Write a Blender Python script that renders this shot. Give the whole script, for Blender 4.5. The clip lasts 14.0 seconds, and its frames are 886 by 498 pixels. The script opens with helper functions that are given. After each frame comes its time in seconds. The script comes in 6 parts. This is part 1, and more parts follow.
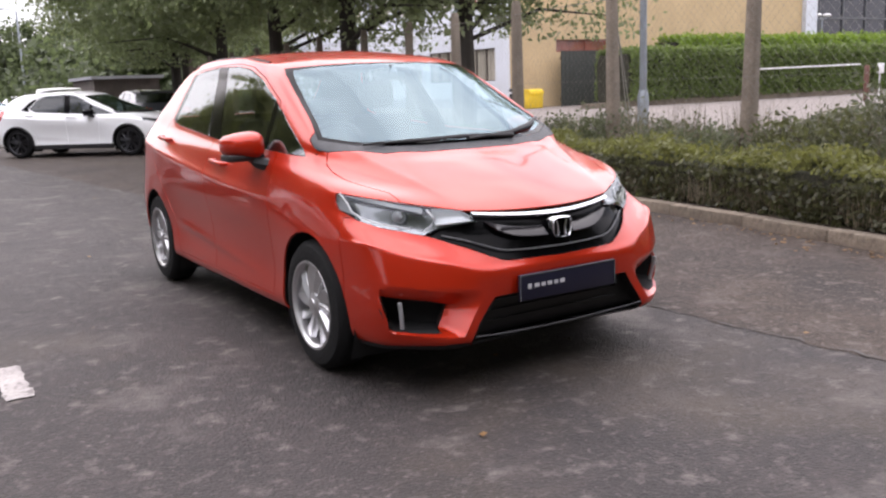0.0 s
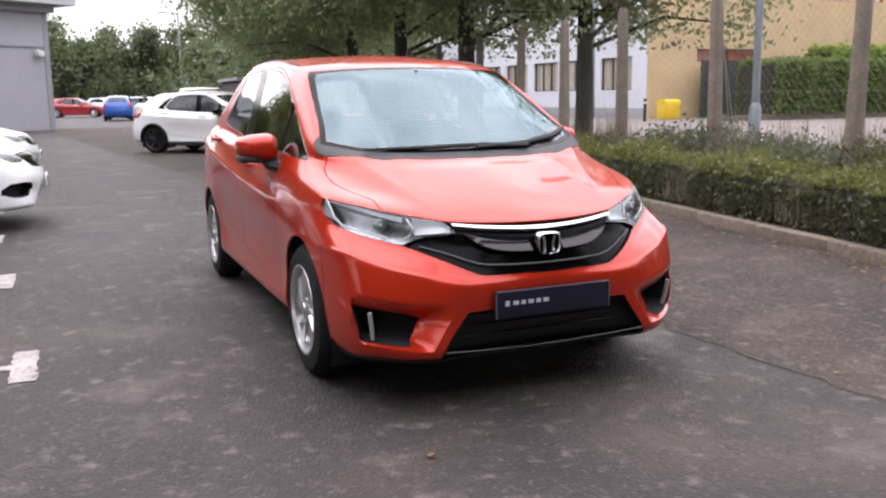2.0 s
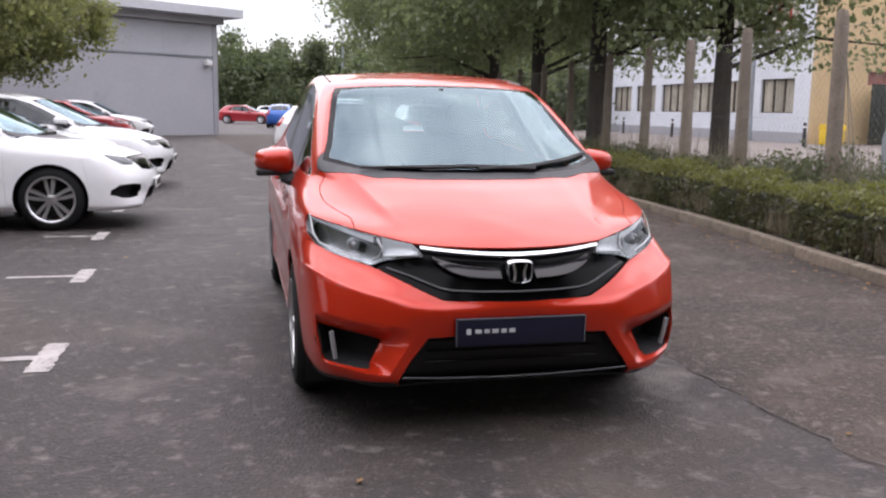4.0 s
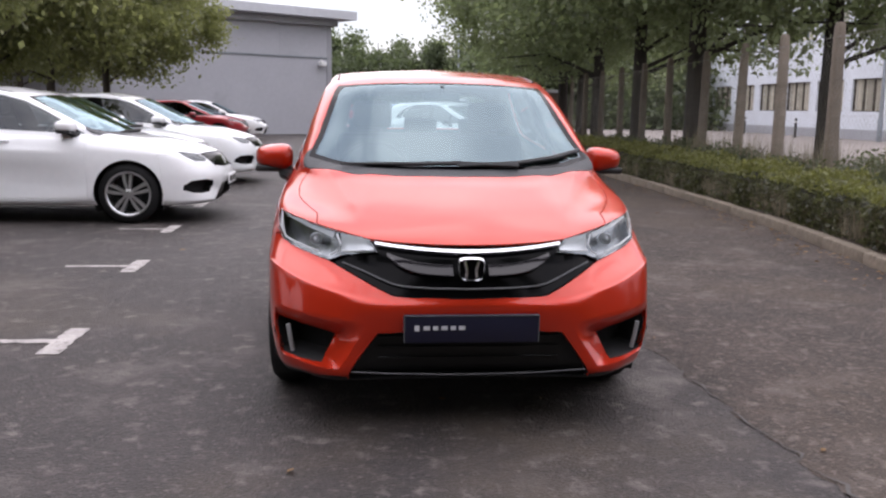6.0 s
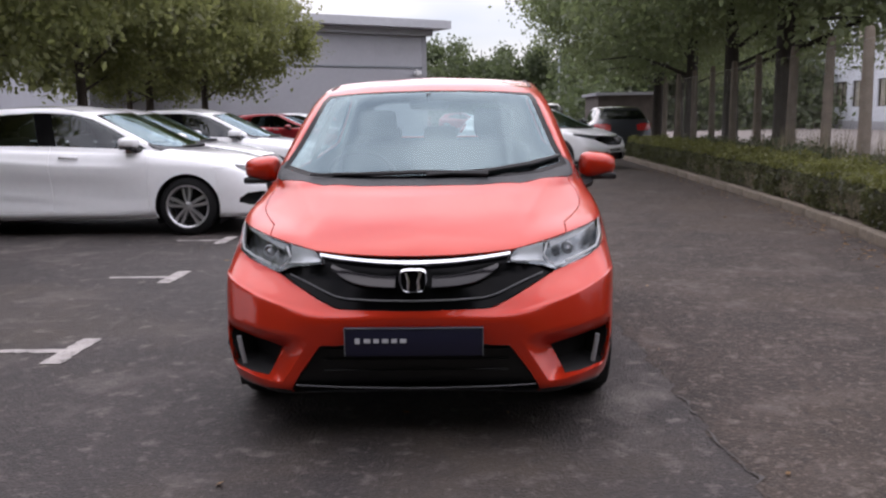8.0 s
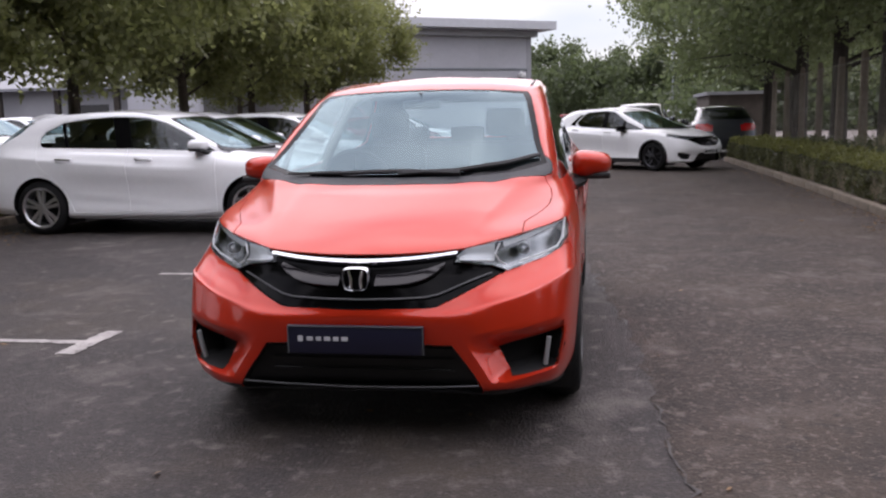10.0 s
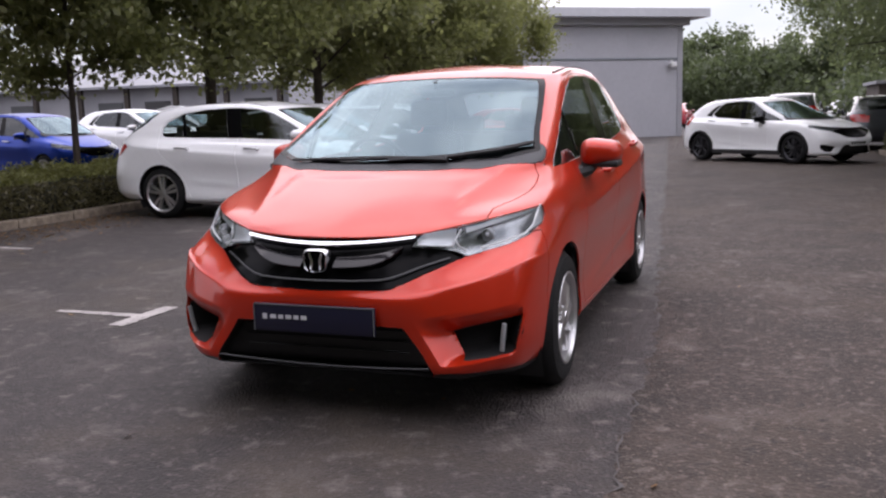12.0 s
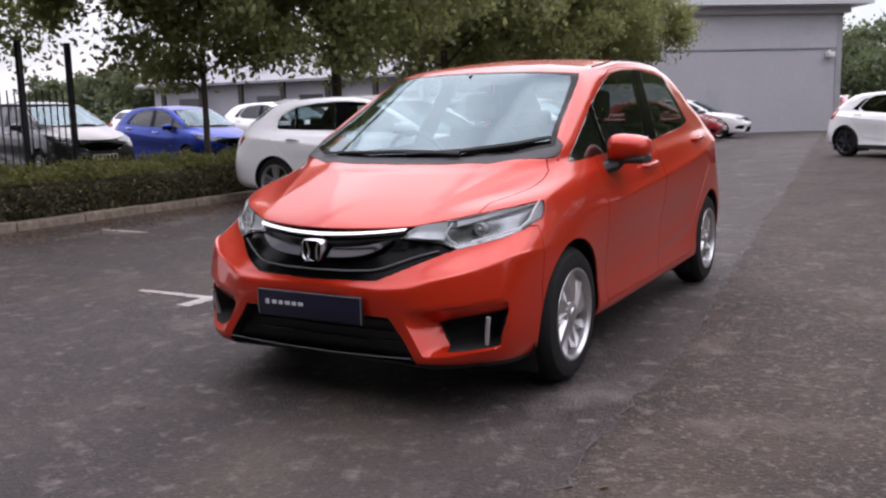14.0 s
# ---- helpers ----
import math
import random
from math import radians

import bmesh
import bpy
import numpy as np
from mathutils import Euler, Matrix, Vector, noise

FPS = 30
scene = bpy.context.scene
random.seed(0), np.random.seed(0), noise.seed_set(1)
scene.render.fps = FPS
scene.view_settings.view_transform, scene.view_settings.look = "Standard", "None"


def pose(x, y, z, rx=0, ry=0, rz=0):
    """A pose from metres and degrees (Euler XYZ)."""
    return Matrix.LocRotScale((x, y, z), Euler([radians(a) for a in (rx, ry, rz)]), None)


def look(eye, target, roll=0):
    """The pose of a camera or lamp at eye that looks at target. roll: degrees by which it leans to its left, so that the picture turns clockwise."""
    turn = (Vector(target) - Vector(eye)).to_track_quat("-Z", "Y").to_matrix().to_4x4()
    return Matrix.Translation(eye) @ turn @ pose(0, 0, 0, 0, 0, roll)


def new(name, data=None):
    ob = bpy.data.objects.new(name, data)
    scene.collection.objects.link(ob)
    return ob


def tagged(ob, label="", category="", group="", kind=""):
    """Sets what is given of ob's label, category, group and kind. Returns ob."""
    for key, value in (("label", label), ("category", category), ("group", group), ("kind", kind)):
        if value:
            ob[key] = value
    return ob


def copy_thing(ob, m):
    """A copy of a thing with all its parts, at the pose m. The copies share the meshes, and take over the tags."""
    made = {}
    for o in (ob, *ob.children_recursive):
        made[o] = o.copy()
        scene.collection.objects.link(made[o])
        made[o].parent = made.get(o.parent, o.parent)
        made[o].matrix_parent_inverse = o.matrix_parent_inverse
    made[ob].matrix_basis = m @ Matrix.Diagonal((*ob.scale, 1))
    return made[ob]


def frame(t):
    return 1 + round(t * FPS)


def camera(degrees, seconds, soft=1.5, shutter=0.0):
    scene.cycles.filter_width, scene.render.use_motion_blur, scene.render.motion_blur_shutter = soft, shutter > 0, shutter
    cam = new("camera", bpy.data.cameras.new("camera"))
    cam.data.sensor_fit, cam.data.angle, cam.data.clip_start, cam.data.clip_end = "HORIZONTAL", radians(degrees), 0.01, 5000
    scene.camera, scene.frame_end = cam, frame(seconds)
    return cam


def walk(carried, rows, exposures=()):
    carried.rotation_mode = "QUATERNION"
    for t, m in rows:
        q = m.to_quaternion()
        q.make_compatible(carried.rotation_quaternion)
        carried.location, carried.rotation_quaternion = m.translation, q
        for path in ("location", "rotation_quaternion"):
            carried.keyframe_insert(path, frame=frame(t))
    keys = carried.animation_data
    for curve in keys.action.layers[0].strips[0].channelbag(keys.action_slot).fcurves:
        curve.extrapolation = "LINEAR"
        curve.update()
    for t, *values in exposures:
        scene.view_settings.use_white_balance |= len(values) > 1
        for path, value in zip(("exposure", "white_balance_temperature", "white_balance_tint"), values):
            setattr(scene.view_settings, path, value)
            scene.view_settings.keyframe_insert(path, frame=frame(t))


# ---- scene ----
cam = camera(53.1, 14.0, soft=2.3)
PATH = [
    (0, (-2.421, -3.676, 1.277), (-1.373, -2.011, 0.913), -2.1),
    (0.5, (-2.246, -3.761, 1.277), (-1.285, -2.045, 0.918), -1.5),
    (1, (-2.115, -3.82, 1.272), (-1.236, -2.058, 0.921), -1.9),
    (1.5, (-1.957, -3.814, 1.242), (-1.103, -2.037, 0.906), -1.1),
    (2, (-1.79, -3.878, 1.261), (-1.015, -2.066, 0.919), -0.8),
    (2.5, (-1.635, -3.9, 1.283), (-0.921, -2.062, 0.946), -0.6),
    (3, (-1.447, -4.001, 1.284), (-0.843, -2.123, 0.957), 0.1),
    (3.2, (-1.361, -4.027, 1.288), (-0.804, -2.134, 0.965), 0.5),
    (5.5, (-0.591, -4.041, 1.271), (-0.301, -2.086, 0.967), 0.3),
    (6, (-0.419, -4.134, 1.279), (-0.239, -2.167, 0.965), 0.8),
    (6.5, (-0.261, -4.076, 1.26), (-0.139, -2.1, 0.972), 0.1),
    (7, (-0.082, -4.074, 1.259), (-0.039, -2.094, 0.983), -0.6),
    (7.5, (0.06, -4.06, 1.276), (0.075, -2.083, 0.973), -0.3),
    (8, (0.228, -4.074, 1.283), (0.16, -2.098, 0.984), -0.9),
    (8.2, (0.314, -4.102, 1.28), (0.207, -2.127, 0.982), -0.6),
    (10.5, (1.083, -3.969, 1.251), (0.671, -2.033, 0.962), -1.4),
    (11, (1.322, -3.987, 1.244), (0.804, -2.079, 0.946), -1.1),
    (11.5, (1.461, -3.936, 1.224), (0.862, -2.051, 0.923), -1.6),
    (12, (1.636, -3.841, 1.215), (0.964, -1.981, 0.917), -1.5),
    (12.5, (1.781, -3.772, 1.222), (1.061, -1.932, 0.918), -1.5),
    (13, (2.002, -3.734, 1.225), (1.208, -1.924, 0.919), -1.1),
    (13.5, (2.158, -3.72, 1.226), (1.308, -1.933, 0.932), -0.3),
    (14, (2.232, -3.637, 1.21), (1.256, -1.918, 0.904), -1.4),
]
walk(cam, [(t, look(eye, target, roll)) for t, eye, target, roll in PATH], [(0, 1.19, 6640, 21), (2, 1.2, 6620, 21), (3, 1.12, 6580, 21), (5.5, .9, 6540, 21), (6.5, .88, 6520, 21), (8, .61, 6480, 22), (11, .68, 6490, 23), (14, .77, 6520, 24)])

# ---- light ----
SUN_EL, SUN_AZ = 46.0, 12.0   # degrees; the azimuth is counted from +y towards +x
world = bpy.data.worlds.new("world")
scene.world = world
world.use_nodes = True
wn, wl = world.node_tree.nodes, world.node_tree.links
bg = wn["Background"]
sky = wn.new("ShaderNodeTexSky")
sky.sky_type, sky.sun_disc = "NISHITA", False
sky.sun_elevation, sky.sun_rotation = radians(SUN_EL), radians(SUN_AZ)
sky.air_density, sky.dust_density = 1.0, 0.3
# broken cloud cover, thick overhead, thinner towards the horizon
wco = wn.new("ShaderNodeTexCoord")
wmap = wn.new("ShaderNodeMapping")
wmap.inputs["Scale"].default_value = (1.6, 1.6, 4.5)
wnoise = wn.new("ShaderNodeTexNoise")
wnoise.inputs["Scale"].default_value, wnoise.inputs["Detail"].default_value = 1.7, 4.0
wramp = wn.new("ShaderNodeValToRGB")
wramp.color_ramp.elements[0].position, wramp.color_ramp.elements[1].position = 0.2, 0.55
wshade = wn.new("ShaderNodeTexNoise")
wshade.inputs["Scale"].default_value, wshade.inputs["Detail"].default_value = 3.0, 3.0
wcol = wn.new("ShaderNodeValToRGB")
wcol.color_ramp.elements[0].color, wcol.color_ramp.elements[1].color = (11.6, 12.1, 12.8, 1), (13.4, 13.7, 14.1, 1)
wcol.color_ramp.elements[0].position, wcol.color_ramp.elements[1].position = 0.35, 0.62
wmix = wn.new("ShaderNodeMixRGB")
wl.new(wco.outputs["Generated"], wmap.inputs["Vector"])
wl.new(wmap.outputs["Vector"], wnoise.inputs["Vector"])
wl.new(wmap.outputs["Vector"], wshade.inputs["Vector"])
wl.new(wnoise.outputs["Fac"], wramp.inputs["Fac"])
wl.new(wshade.outputs["Fac"], wcol.inputs["Fac"])
wl.new(wramp.outputs["Color"], wmix.inputs["Fac"])
wl.new(sky.outputs["Color"], wmix.inputs["Color1"])
wl.new(wcol.outputs["Color"], wmix.inputs["Color2"])
# an overcast dome: about three times as bright overhead as at the horizon
wsep = wn.new("ShaderNodeSeparateXYZ")
wgrad = wn.new("ShaderNodeMapRange")
wgrad.inputs["From Min"].default_value, wgrad.inputs["From Max"].default_value = 0.0, 1.0
wgrad.inputs["To Min"].default_value, wgrad.inputs["To Max"].default_value = 0.5, 1.45
wscale = wn.new("ShaderNodeVectorMath")
wscale.operation = "SCALE"
wl.new(wco.outputs["Generated"], wsep.inputs[0])
wl.new(wsep.outputs["Z"], wgrad.inputs["Value"])
wl.new(wmix.outputs["Color"], wscale.inputs[0])
wl.new(wgrad.outputs["Result"], wscale.inputs["Scale"])
wl.new(wscale.outputs[0], bg.inputs["Color"])
bg.inputs["Strength"].default_value = 0.094
sun = new("sun", bpy.data.lights.new("sun", "SUN"))
sun.data.energy, sun.data.angle, sun.data.color = 0.9, radians(95), (1.0, 0.96, 0.9)
sd = Vector((math.sin(radians(SUN_AZ)) * math.cos(radians(SUN_EL)), math.cos(radians(SUN_AZ)) * math.cos(radians(SUN_EL)), math.sin(radians(SUN_EL))))
sun.matrix_world = look(sd * 50, (0, 0, 0))


# ---- materials ----
def material(name, color, rough=0.5, metal=0.0, vary=0.0, scale=8.0, bump=0.0, bump_scale=60.0, coat=0.0, spots=None, ior=1.5, spec=0.5, per=0.0):
    """A surface with tint variation at two scales and fine relief. spots: (colour, scale, threshold) of stains; per: tint by piece."""
    m = bpy.data.materials.new(name)
    m.use_nodes = True
    n, l = m.node_tree.nodes, m.node_tree.links
    b = n["Principled BSDF"]
    b.inputs["Roughness"].default_value, b.inputs["Metallic"].default_value = rough, metal
    b.inputs["IOR"].default_value, b.inputs["Coat Weight"].default_value = ior, coat
    b.inputs["Coat Roughness"].default_value, b.inputs["Specular IOR Level"].default_value = 0.03, spec
    co = n.new("ShaderNodeTexCoord")
    base = n.new("ShaderNodeRGB")
    base.outputs[0].default_value = (*color, 1)
    out = base.outputs[0]
    if vary:
        for s, k in ((scale, 0.65), (scale * 9, 0.5)):
            t = n.new("ShaderNodeTexNoise")
            t.inputs["Scale"].default_value, t.inputs["Detail"].default_value = s, 5.0
            l.new(co.outputs["Object"], t.inputs["Vector"])
            r = n.new("ShaderNodeMapRange")
            r.inputs["From Min"].default_value, r.inputs["From Max"].default_value = 0.3, 0.7
            r.inputs["To Min"].default_value, r.inputs["To Max"].default_value = 1 - vary * k, 1 + vary * k
            l.new(t.outputs["Fac"], r.inputs["Value"])
            x = n.new("ShaderNodeVectorMath")
            x.operation = "SCALE"
            l.new(out, x.inputs[0])
            l.new(r.outputs["Result"], x.inputs["Scale"])
            out = x.outputs[0]
    if per:
        o = n.new("ShaderNodeObjectInfo")
        g = n.new("ShaderNodeNewGeometry")
        a = n.new("ShaderNodeMath")
        a.operation = "ADD"
        l.new(o.outputs["Random"], a.inputs[0])
        l.new(g.outputs["Random Per Island"], a.inputs[1])
        f = n.new("ShaderNodeMath")
        f.operation = "FRACT"
        l.new(a.outputs[0], f.inputs[0])
        r = n.new("ShaderNodeMapRange")
        r.inputs["To Min"].default_value, r.inputs["To Max"].default_value = 1 - per, 1 + per
        l.new(f.outputs[0], r.inputs["Value"])
        x = n.new("ShaderNodeVectorMath")
        x.operation = "SCALE"
        l.new(out, x.inputs[0])
        l.new(r.outputs["Result"], x.inputs["Scale"])
        out = x.outputs[0]
    if spots:
        for sc, ss, th in spots:
            t = n.new("ShaderNodeTexNoise")
            t.inputs["Scale"].default_value, t.inputs["Detail"].default_value, t.inputs["Roughness"].default_value = ss, 6.0, 0.62
            l.new(co.outputs["Object"], t.inputs["Vector"])
            r = n.new("ShaderNodeMapRange")
            r.inputs["From Min"].default_value, r.inputs["From Max"].default_value = th, th + 0.16
            l.new(t.outputs["Fac"], r.inputs["Value"])
            x = n.new("ShaderNodeMixRGB")
            x.inputs["Color2"].default_value = (*sc, 1)
            l.new(r.outputs["Result"], x.inputs["Fac"])
            l.new(out, x.inputs["Color1"])
            out = x.outputs[0]
    l.new(out, b.inputs["Base Color"])
    if bump:
        t = n.new("ShaderNodeTexNoise")
        t.inputs["Scale"].default_value, t.inputs["Detail"].default_value = bump_scale, 4.0
        l.new(co.outputs["Object"], t.inputs["Vector"])
        p = n.new("ShaderNodeBump")
        p.inputs["Strength"].default_value, p.inputs["Distance"].default_value = bump, 0.02
        l.new(t.outputs["Fac"], p.inputs["Height"])
        l.new(p.outputs["Normal"], b.inputs["Normal"])
    return m


def glass(name, tint, ior=1.55, rough=0.0, sheen=(0.92, 0.96, 0.98)):
    """A thin pane: tinted see-through with a mirror gloss that grows with the slant."""
    m = bpy.data.materials.new(name)
    m.use_nodes = True
    n, l = m.node_tree.nodes, m.node_tree.links
    n.remove(n["Principled BSDF"])
    t, g, f, x = n.new("ShaderNodeBsdfTransparent"), n.new("ShaderNodeBsdfGlossy"), n.new("ShaderNodeLayerWeight"), n.new("ShaderNodeMixShader")
    t.inputs["Color"].default_value = (*tint, 1)
    g.inputs["Roughness"].default_value, g.inputs["Color"].default_value = rough, (*sheen, 1)
    # gloss from head-on to grazing, the same from both faces
    f.inputs["Blend"].default_value = 0.5
    p, r = n.new("ShaderNodeMath"), n.new("ShaderNodeMapRange")
    p.operation = "POWER"
    p.inputs[1].default_value = 5.0
    r.inputs["To Min"].default_value, r.inputs["To Max"].default_value = ((ior - 1) / (ior + 1)) ** 2 * 1.5, 1.0
    l.new(f.outputs["Facing"], p.inputs[0])
    l.new(p.outputs[0], r.inputs["Value"])
    l.new(r.outputs["Result"], x.inputs[0])
    l.new(t.outputs[0], x.inputs[1])
    l.new(g.outputs[0], x.inputs[2])
    l.new(x.outputs[0], n["Material Output"].inputs["Surface"])
    return m


def foliage(name, color, light, per=0.35, gloss=0.45):
    """Leaves: tinted leaf by leaf, with some light coming through."""
    m = material(name, color, gloss, 0, 0.35, 0.6, per=per)
    n, l = m.node_tree.nodes, m.node_tree.links
    b = n["Principled BSDF"]
    tr, x = n.new("ShaderNodeBsdfTranslucent"), n.new("ShaderNodeMixShader")
    tr.inputs["Color"].default_value = (*light, 1)
    x.inputs[0].default_value = 0.45
    l.new(b.outputs[0], x.inputs[1])
    l.new(tr.outputs[0], x.inputs[2])
    l.new(x.outputs[0], n["Material Output"].inputs["Surface"])
    return m


ASPHALT = material("asphalt", (0.0275, 0.021, 0.0198), 0.67, 0, 0.6, 1.6, 0.95, 70, spots=(((0.115, 0.099, 0.09), 1.5, 0.55), ((0.022, 0.017, 0.016), 0.6, 0.53), ((0.062, 0.046, 0.032), 0.33, 0.55), ((0.15, 0.127, 0.116), 8.0, 0.56), ((0.016, 0.0125, 0.012), 14.0, 0.56), ((0.14, 0.116, 0.106), 34.0, 0.565), ((0.14, 0.118, 0.108), 85.0, 0.585), ((0.02, 0.019, 0.018), 55.0, 0.58)), spec=0.5)
ASPHALT_LANE = material("coarse_brown_asphalt", (0.040, 0.0292, 0.0238), 0.78, 0, 0.6, 1.9, 0.95, 62, spots=(((0.11, 0.092, 0.08), 1.8, 0.555), ((0.021, 0.016, 0.014), 0.6, 0.53), ((0.056, 0.040, 0.029), 0.4, 0.5), ((0.14, 0.117, 0.1), 9.0, 0.56), ((0.015, 0.0115, 0.0105), 12.0, 0.56), ((0.18, 0.145, 0.122), 28.0, 0.56), ((0.19, 0.153, 0.13), 75.0, 0.58), ((0.02, 0.018, 0.017), 45.0, 0.58)), spec=0.38)
TAR = material("tar", (0.05, 0.044, 0.041), 0.6, 0, 0.3, 6.0)
ROAD = material("pale_road", (0.185, 0.16, 0.145), 0.85, 0, 0.2, 1.2, 0.4, 60)
KERB = material("kerb_concrete", (0.17, 0.138, 0.104), 0.9, 0, 0.35, 3.0, 0.6, 40, per=0.18, spots=(((0.09, 0.07, 0.05), 4.0, 0.52), ((0.28, 0.24, 0.19), 9.0, 0.6)))
CONCRETE = material("post_concrete", (0.2, 0.165, 0.13), 0.9, 0, 0.3, 4.0, 0.5, 50, per=0.2, spots=(((0.12, 0.1, 0.08), 3.0, 0.56),))
MARK = material("worn_white_paint", (0.36, 0.335, 0.32), 0.8, 0, 0.3, 6.0, 0.3, 80, spots=(((0.09, 0.082, 0.078), 9.0, 0.54), ((0.1, 0.092, 0.088), 45.0, 0.55)))
SOIL = material("soil", (0.075, 0.055, 0.04), 0.95, 0, 0.4, 4.0, 0.9, 30)
PAINT = material("orange_red_pearl_paint", (0.46, 0.022, 0.004), 0.38, 0.3, 0.03, 3.0, coat=0.85, spec=0.2)
PAINT.node_tree.nodes["Principled BSDF"].inputs["Coat IOR"].default_value = 1.5
PAINT.node_tree.nodes["Principled BSDF"].inputs["Coat Roughness"].default_value = 0.05
PAINT_WHITE = material("white_car_paint", (0.84, 0.85, 0.86), 0.35, 0, 0.03, 2.0, coat=1.0)
PAINT_RED = material("red_car_paint", (0.34, 0.012, 0.02), 0.35, 0.1, 0.03, 2.0, coat=1.0)
PAINT_BLUE = material("blue_car_paint", (0.007, 0.035, 0.26), 0.38, 0.8, 0.03, 2.0, coat=0.3)
PAINT_SKY = material("bright_blue_car_paint", (0.015, 0.1, 0.4), 0.35, 0.4, 0.03, 2.0, coat=1.0)
PAINT_GREY = material("dark_grey_car_paint", (0.03, 0.033, 0.04), 0.35, 0.3, 0.03, 2.0, coat=1.0)
LINER = material("dark_lining", (0.014, 0.014, 0.015), 0.85, 0, 0.2, 6.0)
BLACK = material("black_plastic", (0.012, 0.012, 0.013), 0.5, 0, 0.2, 20.0, 0.15, 200)
COWL = material("grey_black_cowl_plastic", (0.03, 0.032, 0.036), 0.55, 0, 0.2, 20.0, 0.2, 200)
GLOSS = material("gloss_black", (0.003, 0.003, 0.0035), 0.12, 0, 0.0, coat=0.0, spec=0.08)
SMOKED = material("smoked_grille_plastic", (0.008, 0.007, 0.009), 0.16, 0, 0.05, 5.0, spec=0.3)
CHROME = material("chrome", (0.72, 0.73, 0.75), 0.16, 1.0, 0.04, 5.0)
ALLOY = material("silver_alloy", (0.6, 0.6, 0.61), 0.3, 0.9, 0.08, 9.0)
ALLOY_DARK = material("dark_alloy", (0.05, 0.05, 0.055), 0.35, 0.8, 0.1, 9.0)
RUBBER = material("tyre_rubber", (0.009, 0.009, 0.0095), 0.8, 0, 0.25, 12.0, 0.3, 90, spec=0.25)
NAVY = material("navy_plate", (0.008, 0.008, 0.024), 0.35, 0, 0.08, 10.0)
PLATE_INK = material("pale_grey_print", (0.5, 0.5, 0.52), 0.5, 0, 0.1, 20.0)
WHITE = material("white_plastic", (0.72, 0.72, 0.72), 0.4, 0, 0.05, 10.0)
YELLOW = material("yellow_plastic", (0.75, 0.5, 0.02), 0.5, 0, 0.12, 3.0)
LAMP_RED = material("red_lamp_plastic", (0.35, 0.012, 0.012), 0.15, 0, 0.05, 10.0, coat=0.6)
LAMP_BODY = material("chrome_lamp_bowl", (0.34, 0.35, 0.36), 0.26, 0.85, 0.5, 16.0)
LAMP_PALE = material("pale_lamp_reflector", (0.42, 0.43, 0.44), 0.35, 0.4, 0.1, 20.0)
DIM = material("dim_grey_trim", (0.1, 0.1, 0.105), 0.35, 0.4, 0.1, 20.0)
STRIP = material("grey_light_strip", (0.32, 0.33, 0.34), 0.3, 0, 0.05, 20.0)
SEAT = material("dark_cloth", (0.035, 0.035, 0.038), 0.9, 0, 0.3, 30.0, 0.3, 200)
TRIM = material("grey_interior_plastic", (0.09, 0.095, 0.1), 0.7, 0, 0.15, 20.0, 0.2, 200)
GLASS_FRONT = glass("windscreen_glass", (0.54, 0.66, 0.66), 1.86, sheen=(0.68, 0.88, 0.95))
GLASS_DOOR = glass("door_glass", (0.5, 0.56, 0.57), 1.78)
GLASS_CLEAR = glass("clear_glass", (0.72, 0.78, 0.78), 1.5)
GLASS_SIDE = glass("side_glass", (0.52, 0.58, 0.58), 1.55)
GLASS_DARK = glass("dark_side_glass", (0.1, 0.12, 0.13), 1.55)
GLASS_LAMP = glass("lamp_glass", (0.92, 0.94, 0.95), 1.42)
MIRROR = material("mirror_glass", (0.8, 0.82, 0.84), 0.02, 1.0)
CLAD = material("grey_metal_cladding", (0.42, 0.425, 0.46), 0.5, 0.0, 0.06, 0.6, 0.05, 12, spots=(((0.34, 0.345, 0.37), 0.5, 0.6),))
CLAD_LIGHT = material("pale_grey_cladding", (0.33, 0.335, 0.36), 0.5, 0.0, 0.07, 0.6, 0.05, 12)
ROOF_EDGE = material("pale_roof_edge", (0.5, 0.51, 0.54), 0.5, 0.0, 0.08, 0.6, 0.05, 12)
ROOFING = material("grey_roof_sheet", (0.2, 0.205, 0.225), 0.5, 0.1, 0.1, 0.5, 0.05, 12)
RENDERED = material("white_render", (0.6, 0.63, 0.68), 0.8, 0, 0.08, 0.7, 0.2, 30)
BRICK_TAN = material("tan_brick", (0.5, 0.37, 0.21), 0.85, 0, 0.1, 0.8, 0.3, 40)
RED_FRAME = material("red_window_frame", (0.42, 0.05, 0.04), 0.5, 0, 0.1, 3.0)
DULL_RED = material("faded_brick_red_paint", (0.27, 0.075, 0.05), 0.75, 0, 0.25, 3.0)
RUST = material("dull_brown_paint", (0.13, 0.06, 0.045), 0.7, 0, 0.3, 4.0)
BLIND = material("window_blind", (0.5, 0.44, 0.36), 0.8, 0, 0.25, 2.0, per=0.25)
PANE = glass("building_glass", (0.96, 0.97, 0.97), 1.3)
GARAGE = material("weathered_boards", (0.09, 0.075, 0.065), 0.9, 0, 0.4, 2.0, 0.3, 20)
DARK_PANE = material("dark_office_glass", (0.02, 0.022, 0.03), 0.08, 0, 0.0)
BIN_GREEN = material("dark_green_gate", (0.03, 0.035, 0.03), 0.6, 0, 0.2, 3.0)
STEEL = material("galvanised_steel", (0.3, 0.33, 0.36), 0.5, 0.7, 0.2, 6.0)
WIRE = material("fence_wire", (0.26, 0.25, 0.22), 0.6, 0.2, 0.1, 6.0)
